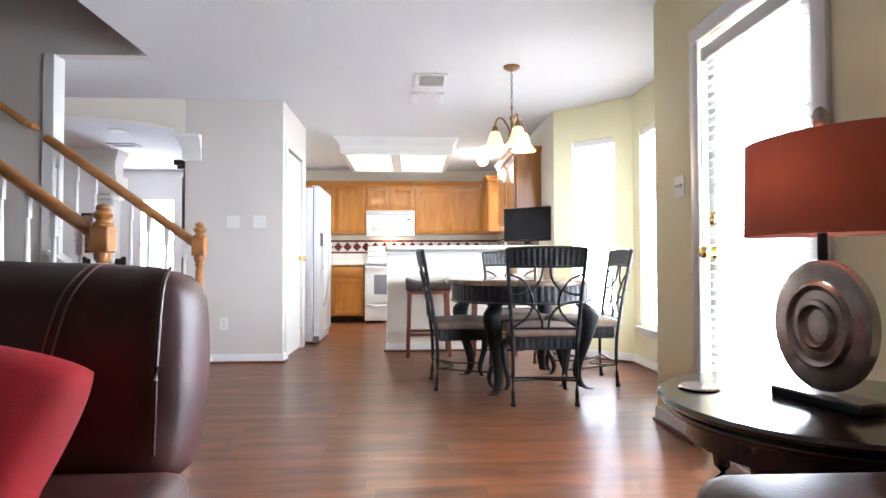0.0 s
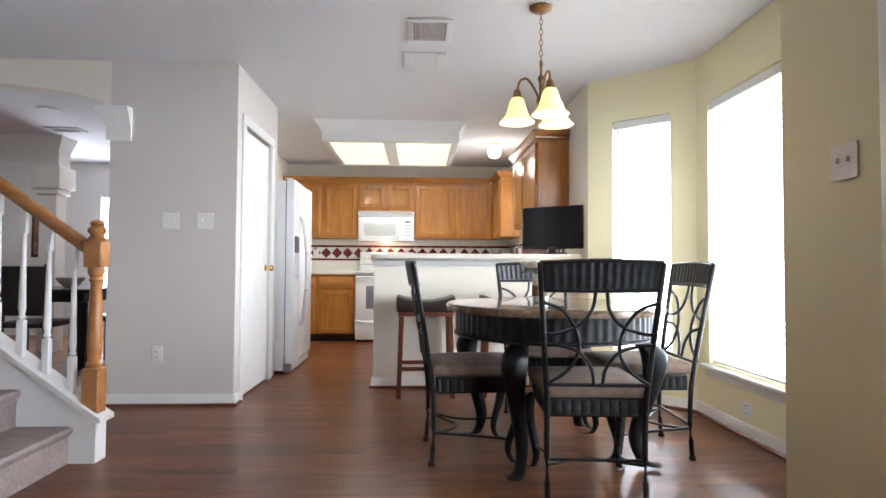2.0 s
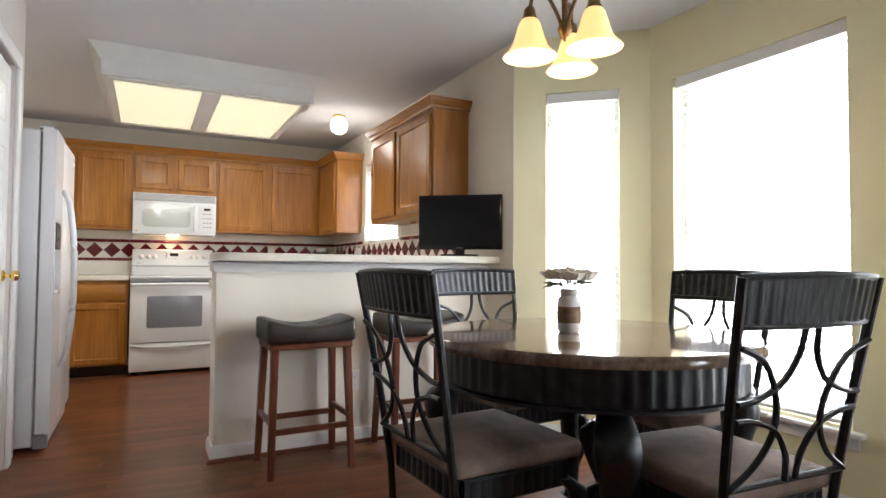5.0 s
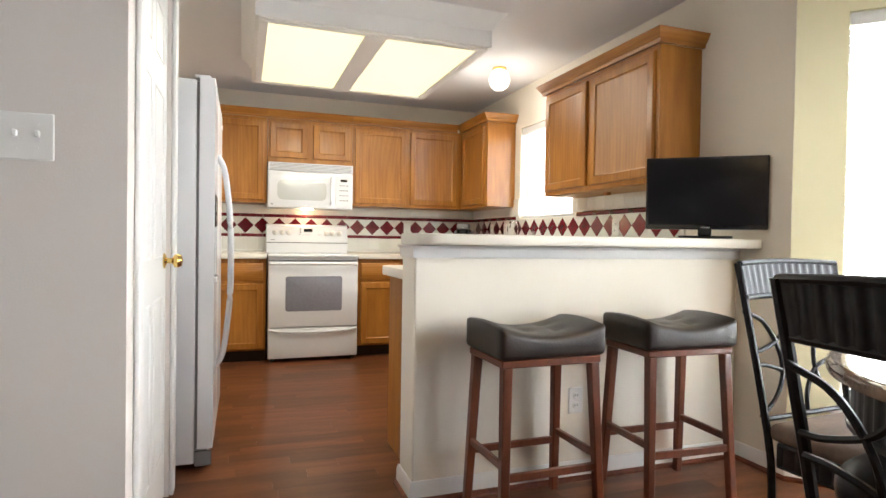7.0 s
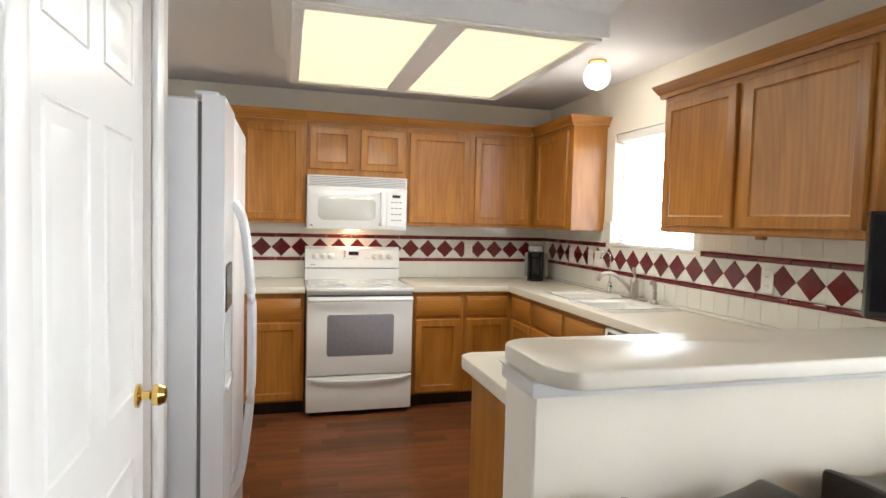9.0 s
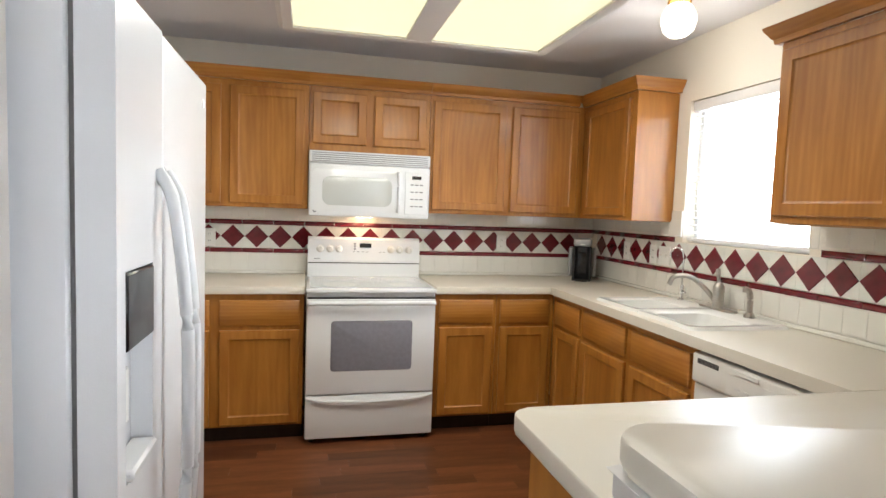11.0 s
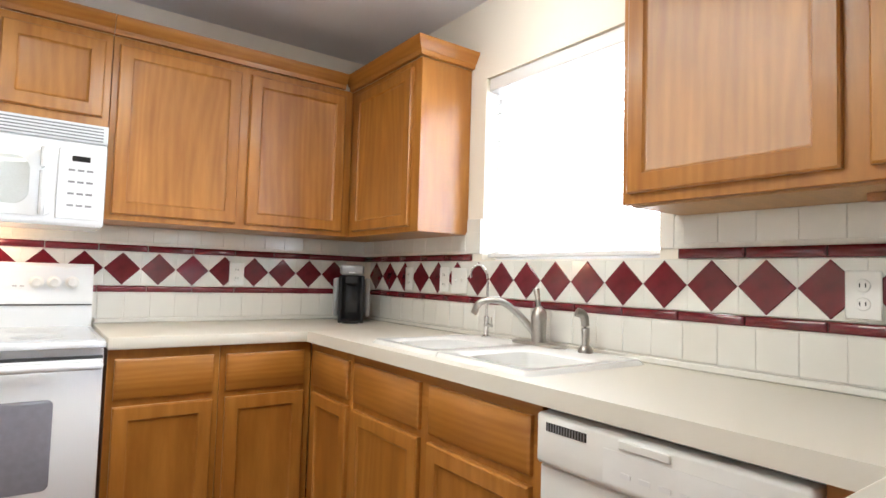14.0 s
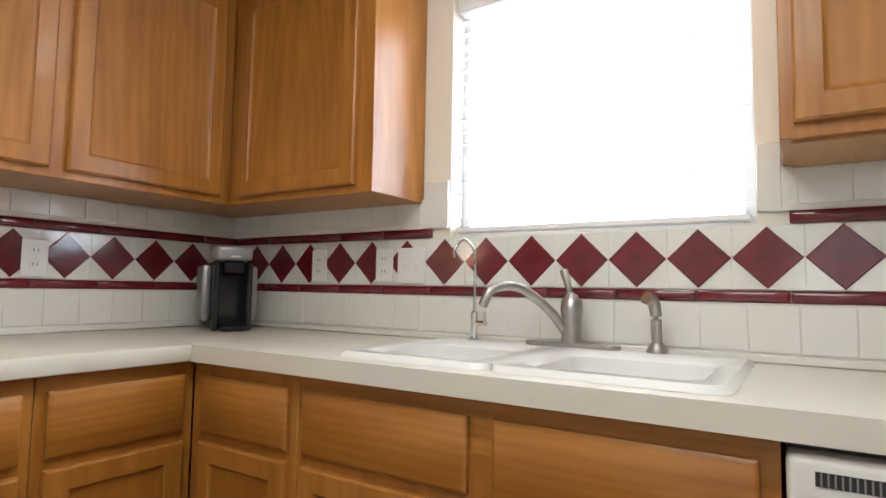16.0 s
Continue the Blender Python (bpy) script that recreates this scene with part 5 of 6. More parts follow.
for k in range(3):
    a = radians(39 + 120 * k)
    d = Vector((math.cos(a), math.sin(a), 0))
    o = Vector((CX, CY, 0))
    ends = [(0.01, 1.930), (0.04, 2.000), (0.08, 2.055), (0.12, 2.045), (0.135, 1.990)]
    arm = part("arm", tube(B(), curve_pts([o + d * r + Vector((0, 0, zz)) for r, zz in ends], 7), 0.007, 8), BRONZE, t)
    c = o + d * 0.135
    part("socket", lathe(B(), [(0.012, 2.000), (0.02, 1.990), (0.024, 1.965), (0.03, 1.955), (0.03, 1.945)], (c.x, c.y, 0), 14), BRONZE, arm)
    part("shade", lathe(B(), [(0.028, 1.952), (0.04, 1.935), (0.053, 1.890), (0.066, 1.850), (0.088, 1.822), (0.1, 1.812), (0.097, 1.809), (0.084, 1.819), (0.063, 1.847), (0.05, 1.888), (0.037, 1.932)], (c.x, c.y, 0), 28), AMBER, arm, "lit alabaster glass bell shade")
    part("bulb", lathe(B(), [(0.012, 1.930), (0.026, 1.890), (0.022, 1.860), (0.003, 1.848)], (c.x, c.y, 0), 12), BULB, arm)
    lamp("chandelier_bulb", "POINT", Matrix.Translation((c.x, c.y, 1.800)), 2.2, (1, 0.75, 0.42), 0.04)


# ---- ceiling vents, plates ----
def vent(x0, x1, y0, y1, n, label):
    t = thing("ceiling_vent", label, "vent", ((x0 + x1) / 2, (y0 + y1) / 2, H))
    f = B()
    for a in ((x0, x1, y0, y0 + 0.035), (x0, x1, y1 - 0.035, y1), (x0, x0 + 0.035, y0 + 0.035, y1 - 0.035), (x1 - 0.035, x1, y0 + 0.035, y1 - 0.035)):
        bx(f, *a, H - 0.016, H - 0.001, 0.003)
    part("frame", f, VENTW, t)
    part("backing", boxed(x0 + 0.035, x1 - 0.035, y0 + 0.035, y1 - 0.035, H - 0.004, H - 0.001), SEAM, t)
    for i in range(n):
        x = x0 + 0.04 + (x1 - x0 - 0.08) * (i + 0.5) / n
        bm = boxed(x - 0.006, x + 0.006, y0 + 0.036, y1 - 0.036, H - 0.0135, H - 0.0115)
        bmesh.ops.rotate(bm, verts=bm.verts, cent=(x, 0, H - 0.0125), matrix=Euler((0, radians(35), 0)).to_matrix())
        part("slat", bm, VENTW, t)


vent(-0.005, 0.265, 5.05, 5.39, 14, "square white louvred ceiling vent")
vent(-0.04, 0.03, 5.58, 5.88, 3, "small white slotted ceiling grille")
vent(0.19, 0.26, 5.58, 5.88, 3, "small white slotted ceiling grille")
solid("trim_ceiling_plate", boxed(0.031, 0.189, 5.585, 5.875, H - 0.008, H - 0.001, 0.003), CEIL, "flat white plate between ceiling grilles", "trim")


def plate(name, label, m, kind, w=0.075, h=0.118):
    """A wall plate whose own x runs along the wall and whose -y faces the room."""
    t = thing(name, label, "switch" if "switch" in name else "outlet", m.translation)

    def add(nm, bm, mt):
        bmesh.ops.transform(bm, matrix=m, verts=bm.verts)
        part(nm, bm, mt, t)
    add("cover", boxed(-w / 2, w / 2, -0.006, -0.0005, -h / 2, h / 2, 0.003), PLASTIC)
    n = max(1, round(w / 0.06)) if kind == "switch" else 1
    for i in range(n):
        x = (i - (n - 1) / 2) * 0.046
        if kind == "switch":
            add("toggle", boxed(x - 0.005, x + 0.005, -0.016, -0.0055, -0.002, 0.014, 0.002), PLASTIC)
            add("slot", boxed(x - 0.006, x + 0.006, -0.0068, -0.0058, -0.013, 0.013), VENTW)
        for z in (-0.03, 0.03) if kind == "switch" else (0.0,):
            add("screw", lathe(B(), [(0.003, -0.0062), (0.003, -0.0075)], (x, 0, z), 8, "y"), VENTW)
    if kind == "outlet":
        for z in (-0.022, 0.022):
            add("receptacle", lathe(B(), [(0.016, -0.0062), (0.015, -0.0085), (0.005, -0.0086)], (0, 0, z), 14, "y"), PLASTIC)
            for x in (-0.006, 0.006):
                add("slot", boxed(x - 0.0012, x + 0.0012, -0.0095, -0.0086, z - 0.004, z + 0.006), SLOT)


def facing(x, y, z, rz):
    return pose(x, y, z, 0, 0, rz)


plate("light_switch", "white double light switch on the yellow wall", facing(1.405, 3.475, 1.328, -90), "switch", 0.117, 0.115)
plate("light_switch", "white double light switch on the pantry wall", facing(-1.69, 5.88, 1.31, 0), "switch", 0.115, 0.115)
plate("light_switch", "white double light switch on the pantry wall", facing(-1.45, 5.88, 1.31, 0), "switch", 0.115, 0.115)
plate("wall_outlet", "white outlet low on the pantry wall", facing(-1.77, 5.88, 0.365, 0), "outlet")
plate("wall_outlet", "white outlet on the half wall behind the stools", facing(0.47, 6.455, 0.36, 0), "outlet")
plate("wall_outlet", "white outlet below the bay window", facing(2.0, 5.03, 0.165, -90), "outlet", 0.118, 0.075)
plate("wall_outlet", "white outlet in the tile border", facing(0.65, 9.936, 1.175, 0), "outlet")
plate("wall_outlet", "white outlet in the tile border", facing(-1.385, 9.936, 1.175, 0), "outlet")
plate("wall_outlet", "white outlet in the tile border by the corner", facing(1.391, 9.43, 1.178, -90), "outlet")
plate("wall_outlet", "white outlet in the tile border by the tap", facing(1.391, 9.12, 1.178, -90), "outlet")
plate("light_switch", "white double switch in the tile border", facing(1.391, 9.005, 1.175, -90), "switch", 0.115, 0.12)
plate("wall_outlet", "white outlet in the tile border under the cabinet", facing(1.391, 7.435, 1.175, -90), "outlet")

# ---- stairs ----
SXF, RISE, RUN = -1.67, 0.185, 0.255
YS0, YS1 = 3.50, 4.70
t = thing("staircase", "carpeted mauve-beige staircase between white stringers", "stairs", (SXF, 4.1, 0))
for i in range(9):
    x = SXF - RUN * i
    bm = B()
    pr = [(x, RISE * i + 0.0005), (x, RISE * (i + 1) - 0.05), (x + 0.018, RISE * (i + 1) - 0.035), (x + 0.024, RISE * (i + 1) - 0.018), (x + 0.014, RISE * (i + 1) - 0.003), (x - 0.01, RISE * (i + 1)), (x - RUN - 0.001, RISE * (i + 1)), (x - RUN - 0.001, RISE * i + 0.0005)]
    lo = [bm.verts.new((a, YS0, b)) for a, b in pr]
    hi = [bm.verts.new((a, YS1, b)) for a, b in pr]
    bm.faces.new(lo)
    bm.faces.new(hi[::-1])
    for k in range(len(pr)):
        bm.faces.new((lo[k], lo[(k + 1) % len(pr)], hi[(k + 1) % len(pr)], hi[k]))
    part("step", bm, CARPET, t)
SL = RISE / RUN


def stringer(y0, y1, xend):
    bm = B()
    xa = SXF + 0.13
    pr = [(xa, 0), (xa, 0.20), (xa - 0.02, 0.225), (xend, 0.225 + SL * (xa - 0.02 - xend)), (xend, 0)]
    lo = [bm.verts.new((a, y0, b)) for a, b in pr]
    hi = [bm.verts.new((a, y1, b)) for a, b in pr]
    bm.faces.new(lo)
    bm.faces.new(hi[::-1])
    for k in range(len(pr)):
        bm.faces.new((lo[k], lo[(k + 1) % len(pr)], hi[(k + 1) % len(pr)], hi[k]))
    part("stringer", bm, TRIM, t, "white painted stringer wall")
    cp = B()
    pr = [(xa + 0.03, 0.201), (xa + 0.03, 0.225), (xa - 0.02, 0.258), (xend, 0.258 + SL * (xa - 0.02 - xend)), (xend, 0.226 + SL * (xa - 0.02 - xend)), (xa - 0.02, 0.226)]
    lo = [cp.verts.new((a, y0 - 0.018, b)) for a, b in pr]
    hi = [cp.verts.new((a, y1 + 0.018, b)) for a, b in pr]
    cp.faces.new(lo)
    cp.faces.new(hi[::-1])
    for k in range(len(pr)):
        cp.faces.new((lo[k], lo[(k + 1) % len(pr)], hi[(k + 1) % len(pr)], hi[k]))
    part("stringer_cap", cp, TRIM, t)


stringer(4.701, 4.80, -2.618)
stringer(3.39, 3.499, -4.0)


def balustrade(y, xend, label):
    b = thing("balustrade", label, "railing", (SXF, y, 0))
    nx = SXF + 0.09
    part("newel_post", lathe(bx(bx(B(), nx - 0.042, nx + 0.042, y - 0.042, y + 0.042, 0.225, 0.47, 0.005), nx - 0.045, nx + 0.045, y - 0.045, y + 0.045, 0.98, 1.115, 0.006),
         [(0.036, 0.471), (0.04, 0.49), (0.03, 0.505), (0.034, 0.53), (0.036, 0.60), (0.03, 0.80), (0.026, 0.90), (0.034, 0.915), (0.028, 0.93), (0.04, 0.95), (0.04, 0.9795)], (nx, y, 0), 18), OAKRAIL, b, "turned honey oak newel post")
    part("newel_cap", lathe(B(), [(0.046, 1.1155), (0.05, 1.125), (0.036, 1.135), (0.03, 1.145), (0.044, 1.16), (0.046, 1.172), (0.036, 1.185), (0.026, 1.19), (0.034, 1.20), (0.03, 1.215), (0.012, 1.225), (0.002, 1.227)], (nx, y, 0), 18), OAKRAIL, b)
    z0 = 1.075
    pts = [(nx - 0.04 - 0.05 * i, y, z0 + SL * 0.05 * i) for i in range(int((nx - xend) / 0.05) + 1)]
    part("handrail", tube(B(), pts, 0.03, 12, 1.15), OAKRAIL, b, "honey oak handrail")
    x = nx - 0.11
    while x > xend + 0.04:
        zb = 0.26 + SL * (SXF + 0.11 - x)
        zt = z0 + SL * (nx - 0.04 - x) - 0.028
        h = zt - zb
        bm = bx(B(), x - 0.017, x + 0.017, y - 0.017, y + 0.017, zb - 0.02, zb + 0.17, 0.002)
        lathe(bm, [(0.012, zb + 0.1705), (0.019, zb + 0.185), (0.012, zb + 0.2), (0.018, zb + 0.23), (0.016, zb + 0.3), (0.011, zt - 0.16), (0.011, zt - 0.13)], (x, y, 0), 10)
        bx(bm, x - 0.015, x + 0.015, y - 0.015, y + 0.015, zt - 0.1295, zt + 0.012, 0.002)
        part("baluster", bm, TRIM, b, "white turned baluster")
        x -= RUN / 2
    return b


balustrade(4.75, -2.63, "stair balustrade with oak handrail and white balusters")
balustrade(3.445, -3.9, "stair balustrade with oak handrail beside the sofa")
t = thing("wall_handrail", "honey oak wall handrail on brackets by the stairs", "handrail", (-3.2, 4.70, 1.9))
part("rail", tube(B(), [(-2.78, 4.69, 1.93), (-3.9, 4.69, 1.93 + SL * 1.12)], 0.026, 12), OAKRAIL, t)
part("rail_end", tube(B(), [(-2.78, 4.69, 1.93), (-2.75, 4.70, 1.915), (-2.735, 4.755, 1.91)], 0.024, 10), OAKRAIL, t)
part("bracket", tube(B(), [(-3.2, 4.69, 2.2), (-3.2, 4.758, 2.17)], 0.008, 6), BRONZE, t)

# ---- dining room beyond the arch ----
for x, y in ((-3.4, 7.2), (-3.1, 8.6)):
    t = thing("recessed_downlight", "lit recessed ceiling downlight in the dining room", "ceiling light", (x, y, H))
    part("trim_ring", lathe(B(), [(0.07, H - 0.001), (0.095, H - 0.002), (0.095, H - 0.008), (0.07, H - 0.01)], (x, y, 0), 24), TRIM, t)
    part("lens", lathe(B(), [(0.069, H - 0.003), (0.069, H - 0.006)], (x, y, 0), 24), DOWN, t)
    lamp("downlight", "AREA", look((x, y, H - 0.02), (x, y + 0.001, 0)), 6, (1, 0.88, 0.75), 0.14)
vent(-3.9, -3.55, 7.9, 8.1, 8, "white dining room ceiling vent")
solid("trim_dining_beam", sweep_poly(B(), [(0, 2.12), (0.02, 2.12), (0.02, 2.3), (0.05, 2.34), (0.09, 2.43), (0.1, H - 0.001), (0, H - 0.001)], [(-6.99, 8.4), (-4.05, 8.4), (-4.05, 8.6)]), TRIM, "white crown moulded beam in the dining room", "trim")
t = thing("column", "square white column with a moulded capital", "column", (-4.15, 8.5, 0))
part("shaft", boxed(-4.25, -4.06, 8.41, 8.59, 0, 1.8, 0.004), TRIM, t)
part("capital", bx(bx(B(), -4.28, -4.03, 8.38, 8.62, 1.8, 1.86, 0.006), -4.32, -3.99, 8.34, 8.66, 1.86, 2.118, 0.02, 2), TRIM, t)
t = thing("dining_hutch", "tall dark espresso cabinet with a moulded cornice", "cabinet", (-2.4, 7.1, 0))
part("body", boxed(-2.55, -2.14, 6.9, 7.9, 0, 1.96, 0.006), ESPRESSO, t)
part("cornice", bx(bx(B(), -2.60, -2.14, 6.86, 7.94, 1.96, 2.0, 0.006), -2.63, -2.14, 6.83, 7.97, 2.0, 2.06, 0.012, 2), ESPRESSO, t)
for i in range(2):
    part("door", rings(B(), (-2.55, 7.39 + 0.5 * i, 0.08), (0, -1, 0), (0, 0, 1), 0.47, 1.8, DOOR), ESPRESSO, t)
t = thing("formal_dining_table", "dark espresso dining table in the far room", "table", (-3.75, 7.7, 0))
part("tabletop", boxed(-4.5, -3.0, 7.2, 8.15, 0.73, 0.765, 0.006), ESPRESSO, t)
part("apron", boxed(-4.4, -3.1, 7.3, 8.05, 0.64, 0.7295, 0.004), ESPRESSO, t)
for x in (-4.38, -3.12):
    for y in (7.32, 8.03):
        part("leg", lathe(B(), [(0.03, 0), (0.035, 0.1), (0.045, 0.4), (0.05, 0.639)], (x, y, 0), 10), ESPRESSO, t)


def side_chair(m):
    c = thing("side_chair", "dark espresso dining chair in the far room", "chair", group="chairs in the far room")
    part("seat", boxed(-0.22, 0.22, 0, 0.44, 0.44, 0.49, 0.015, 2), LEATHER, c)
    part("backrest", boxed(-0.2, 0.2, -0.035, -0.005, 0.55, 0.98, 0.012, 2), ESPRESSO, c)
    for x in (-0.2, 0.2):
        part("leg", boxed(x - 0.02, x + 0.02, 0.38, 0.42, 0, 0.44, 0.004), ESPRESSO, c)
        part("leg", boxed(x - 0.02, x + 0.02, -0.04, 0.0, 0, 1.0, 0.004), ESPRESSO, c)
    c.matrix_basis = m
    return c


sc = side_chair(pose(-3.35, 6.85, 0, 0, 0, 4))
copy_thing(sc, pose(-4.1, 6.85, 0, 0, 0, -5))
copy_thing(sc, pose(-2.78, 7.7, 0, 0, 0, 92))
t = thing("table_bowl", "white bowl on the far dining table", "bowl", (-3.4, 7.6, 0.766))
part("bowl", lathe(B(), [(0.05, 0.7665), (0.06, 0.775), (0.12, 0.84), (0.13, 0.87), (0.12, 0.87), (0.05, 0.79), (0.002, 0.785)], (-3.4, 7.6, 0), 20), CERAMIC, t)
t = thing("wall_picture", "narrow framed rust-coloured picture in the far room", "picture", (-5.2, 10.04, 1.4))
part("frame", boxed(-5.4, -5.05, 10.03, 10.058, 1.1, 1.75, 0.005), ESPRESSO, t)
part("print", boxed(-5.36, -5.09, 10.026, 10.0295, 1.14, 1.71), PICTURE, t)

# ---- living room ----


def puff(bm, x0, x1, y0, y1, z0, z1, r, fat, cuts=8):
    """A padded block: rounded edges and swollen faces."""
    bx(bm, x0, x1, y0, y1, z0, z1, r, 3)
    bmesh.ops.subdivide_edges(bm, edges=[e for e in bm.edges if e.calc_length() > 0.12], cuts=cuts, use_grid_fill=True)
    c = Vector(((x0 + x1) / 2, (y0 + y1) / 2, (z0 + z1) / 2))
    s = Vector(((x1 - x0) / 2, (y1 - y0) / 2, (z1 - z0) / 2))
    for v in bm.verts:
        d = Vector([(v.co[i] - c[i]) / s[i] for i in range(3)])
        for i in range(3):
            j, k = (i + 1) % 3, (i + 2) % 3
            if abs(d[i]) > 0.8:
                v.co[i] += math.copysign(fat * max(0, 1 - d[j] ** 2) * max(0, 1 - d[k] ** 2), d[i])
        w = 0.004 * noise.noise(v.co * 7)
        v.co += Vector((w, w, w))
    return bm


t = thing("sofa", "burgundy-brown leather sofa with pale double stitching", "sofa", (-1.4, 1.7, 0))
SE = -0.50
part("base", boxed(-2.6, SE - 0.01, 1.12, 2.12, 0.06, 0.34, 0.02, 2), SOFAL, t)
part("seat_cushion", puff(B(), -1.5, SE + 0.04, 1.05, 1.84, 0.342, 0.52, 0.045, 0.015), SOFAL, t)
part("seat_cushion", puff(B(), -2.6, -1.505, 1.05, 1.84, 0.342, 0.52, 0.045, 0.015), SOFAL, t)
bc = puff(B(), -1.5, SE - 0.03, 1.845, 2.1, 0.44, 0.985, 0.07, 0.03)
bmesh.ops.transform(bc, matrix=Matrix.Translation((0, 1.9, 0.44)) @ Matrix.Rotation(radians(-7), 4, "X") @ Matrix.Translation((0, -1.9, -0.44)), verts=bc.verts)
bk = part("back_cushion", bc, SOFAL, t)
bc = puff(B(), -2.6, -1.505, 1.845, 2.1, 0.44, 0.985, 0.07, 0.03)
bmesh.ops.transform(bc, matrix=Matrix.Translation((0, 1.9, 0.44)) @ Matrix.Rotation(radians(-7), 4, "X") @ Matrix.Translation((0, -1.9, -0.44)), verts=bc.verts)
part("back_cushion", bc, SOFAL, t)
part("back_panel", boxed(-2.6, SE - 0.14, 2.13, 2.17, 0.06, 0.80, 0.02, 2), SOFAL, t)
for dx in (0.0, 0.022):
    part("stitching", tube(B(), curve_pts([(-0.80 + dx, 1.826, 0.55), (-0.795 + dx, 1.838, 0.72), (-0.77 + dx, 1.872, 0.90), (-0.745 + dx, 1.935, 0.985), (-0.735 + dx, 2.0, 0.995)], 6), 0.0025, 5), STITCH, bk)
part("piping", tube(B(), curve_pts([(SE - 0.055, 1.86, 0.54), (SE - 0.05, 1.86, 0.75), (SE - 0.055, 1.90, 0.93), (SE - 0.07, 1.98, 0.985)], 6), 0.005, 6), SOFAL, bk)
for x in (-2.5, SE - 0.1):
    for y in (1.2, 2.05):
        part("foot", lathe(B(), [(0.02, 0), (0.03, 0.06)], (x, y, 0), 10), ESPRESSO, t)
t.matrix_basis = Matrix.Translation((-0.05, -0.05, 0)) @ t.matrix_basis @ Matrix.Diagonal((1, 1, 0.93, 1))
t = thing("throw_pillow", "red satin throw pillow leaning on the sofa", "cushion", (-0.76, 1.5, 0.53))
pl = B()
bmesh.ops.create_grid(pl, x_segments=16, y_segments=16, size=0.23)
top = list(pl.verts)
geo = bmesh.ops.duplicate(pl, geom=pl.verts[:] + pl.edges[:] + pl.faces[:])["geom"]
for sgn, vs in ((1, top), (-1, [g for g in geo if isinstance(g, bmesh.types.BMVert)])):
    for v in vs:
        x, y = v.co.x / 0.23, v.co.y / 0.23
        v.co.z = sgn * 0.085 * max(0, (1 - x ** 2) * (1 - y ** 2)) ** 0.45 + 0.006 * noise.noise((x * 3, y * 3, sgn)) * (1 - x * x) * (1 - y * y)
        v.co.x *= (1 - 0.06 * (1 - abs(y))) * (1 - 0.10 * (abs(x) * abs(y)) ** 3)
        v.co.y *= (1 - 0.06 * (1 - abs(x))) * (1 - 0.10 * (abs(x) * abs(y)) ** 3)
bmesh.ops.remove_doubles(pl, verts=pl.verts, dist=1e-5)
bmesh.ops.transform(pl, matrix=Matrix.Translation((-0.85, 1.46, 0.61)) @ Euler((radians(60), radians(8), radians(14))).to_matrix().to_4x4() @ Matrix.Rotation(radians(-9), 4, "Z"), verts=pl.verts)
part("cover", pl, RED, t)

t = thing("ottoman", "dark brown leather ottoman beside the end table", "ottoman", (0.85, 1.0, 0))
part("cushion", puff(B(), 0.36, 1.21, 0.735, 1.335, 0.34, 0.625, 0.05, 0.008), SOFAL, t)
part("base", boxed(0.48, 1.17, 0.76, 1.31, 0.06, 0.35, 0.01), SOFAL, t)
for x in (0.58, 1.17):
    for y in (0.83, 1.3):
        part("foot", lathe(B(), [(0.02, 0), (0.03, 0.06)], (x, y, 0), 10), ESPRESSO, t)
EX, EY, EZ = 0.987, 1.885, 0.58
t = thing("end_table", "round dark mahogany end table with a polished top", "table", (EX, EY, 0))
part("tabletop", lathe(B(), [(0.345, EZ - 0.05), (0.361, EZ - 0.045), (0.368, EZ - 0.034), (0.361, EZ - 0.024), (0.378, EZ - 0.018), (0.385, EZ - 0.008), (0.376, EZ), (0.002, EZ)], (EX, EY, 0), 64), MAHOG, t)
part("apron", lathe(B(), [(0.30, EZ - 0.11), (0.315, EZ - 0.11), (0.315, EZ - 0.0505), (0.30, EZ - 0.0505)], (EX, EY, 0), 48), MAHOG, t)
for i in range(4):
    a = radians(30 + 90 * i)
    d = Vector((math.cos(a), math.sin(a), 0))
    o = Vector((EX, EY, 0))
    part("leg", tube(B(), curve_pts([o + d * 0.29 + Vector((0, 0, EZ - 0.06)), o + d * 0.26 + Vector((0, 0, 0.3)), o + d * 0.31 + Vector((0, 0, 0.0))], 6), 0.028, 8, r1=0.018), MAHOG, t)
part("lower_shelf", lathe(B(), [(0.24, 0.16), (0.25, 0.17), (0.25, 0.185), (0.24, 0.19)], (EX, EY, 0), 40), MAHOG, t)
t = thing("glass_coaster", "clear glass coaster on the end table", "coaster", (0.75, 2.03, EZ))
part("disc", lathe(B(), [(0.05, EZ + 0.0005), (0.055, EZ + 0.004), (0.05, EZ + 0.008), (0.03, EZ + 0.006)], (0.75, 2.03, 0), 24), CHROME, t)
LXc, LYc = 0.965, 1.842
t = thing("table_lamp", "table lamp with champagne ring disc base and rust oval shade", "lamp", (LXc, LYc, EZ))
LM = Matrix.Translation((LXc, LYc, EZ + 0.0005)) @ Matrix.Rotation(radians(-75), 4, "Z") @ Matrix.Diagonal((0.91, 0.963, 1.15, 1))


def lp(nm, bm, mt, lab="", par=None):
    bmesh.ops.transform(bm, matrix=LM, verts=bm.verts)
    return part(nm, bm, mt, par or t, lab)


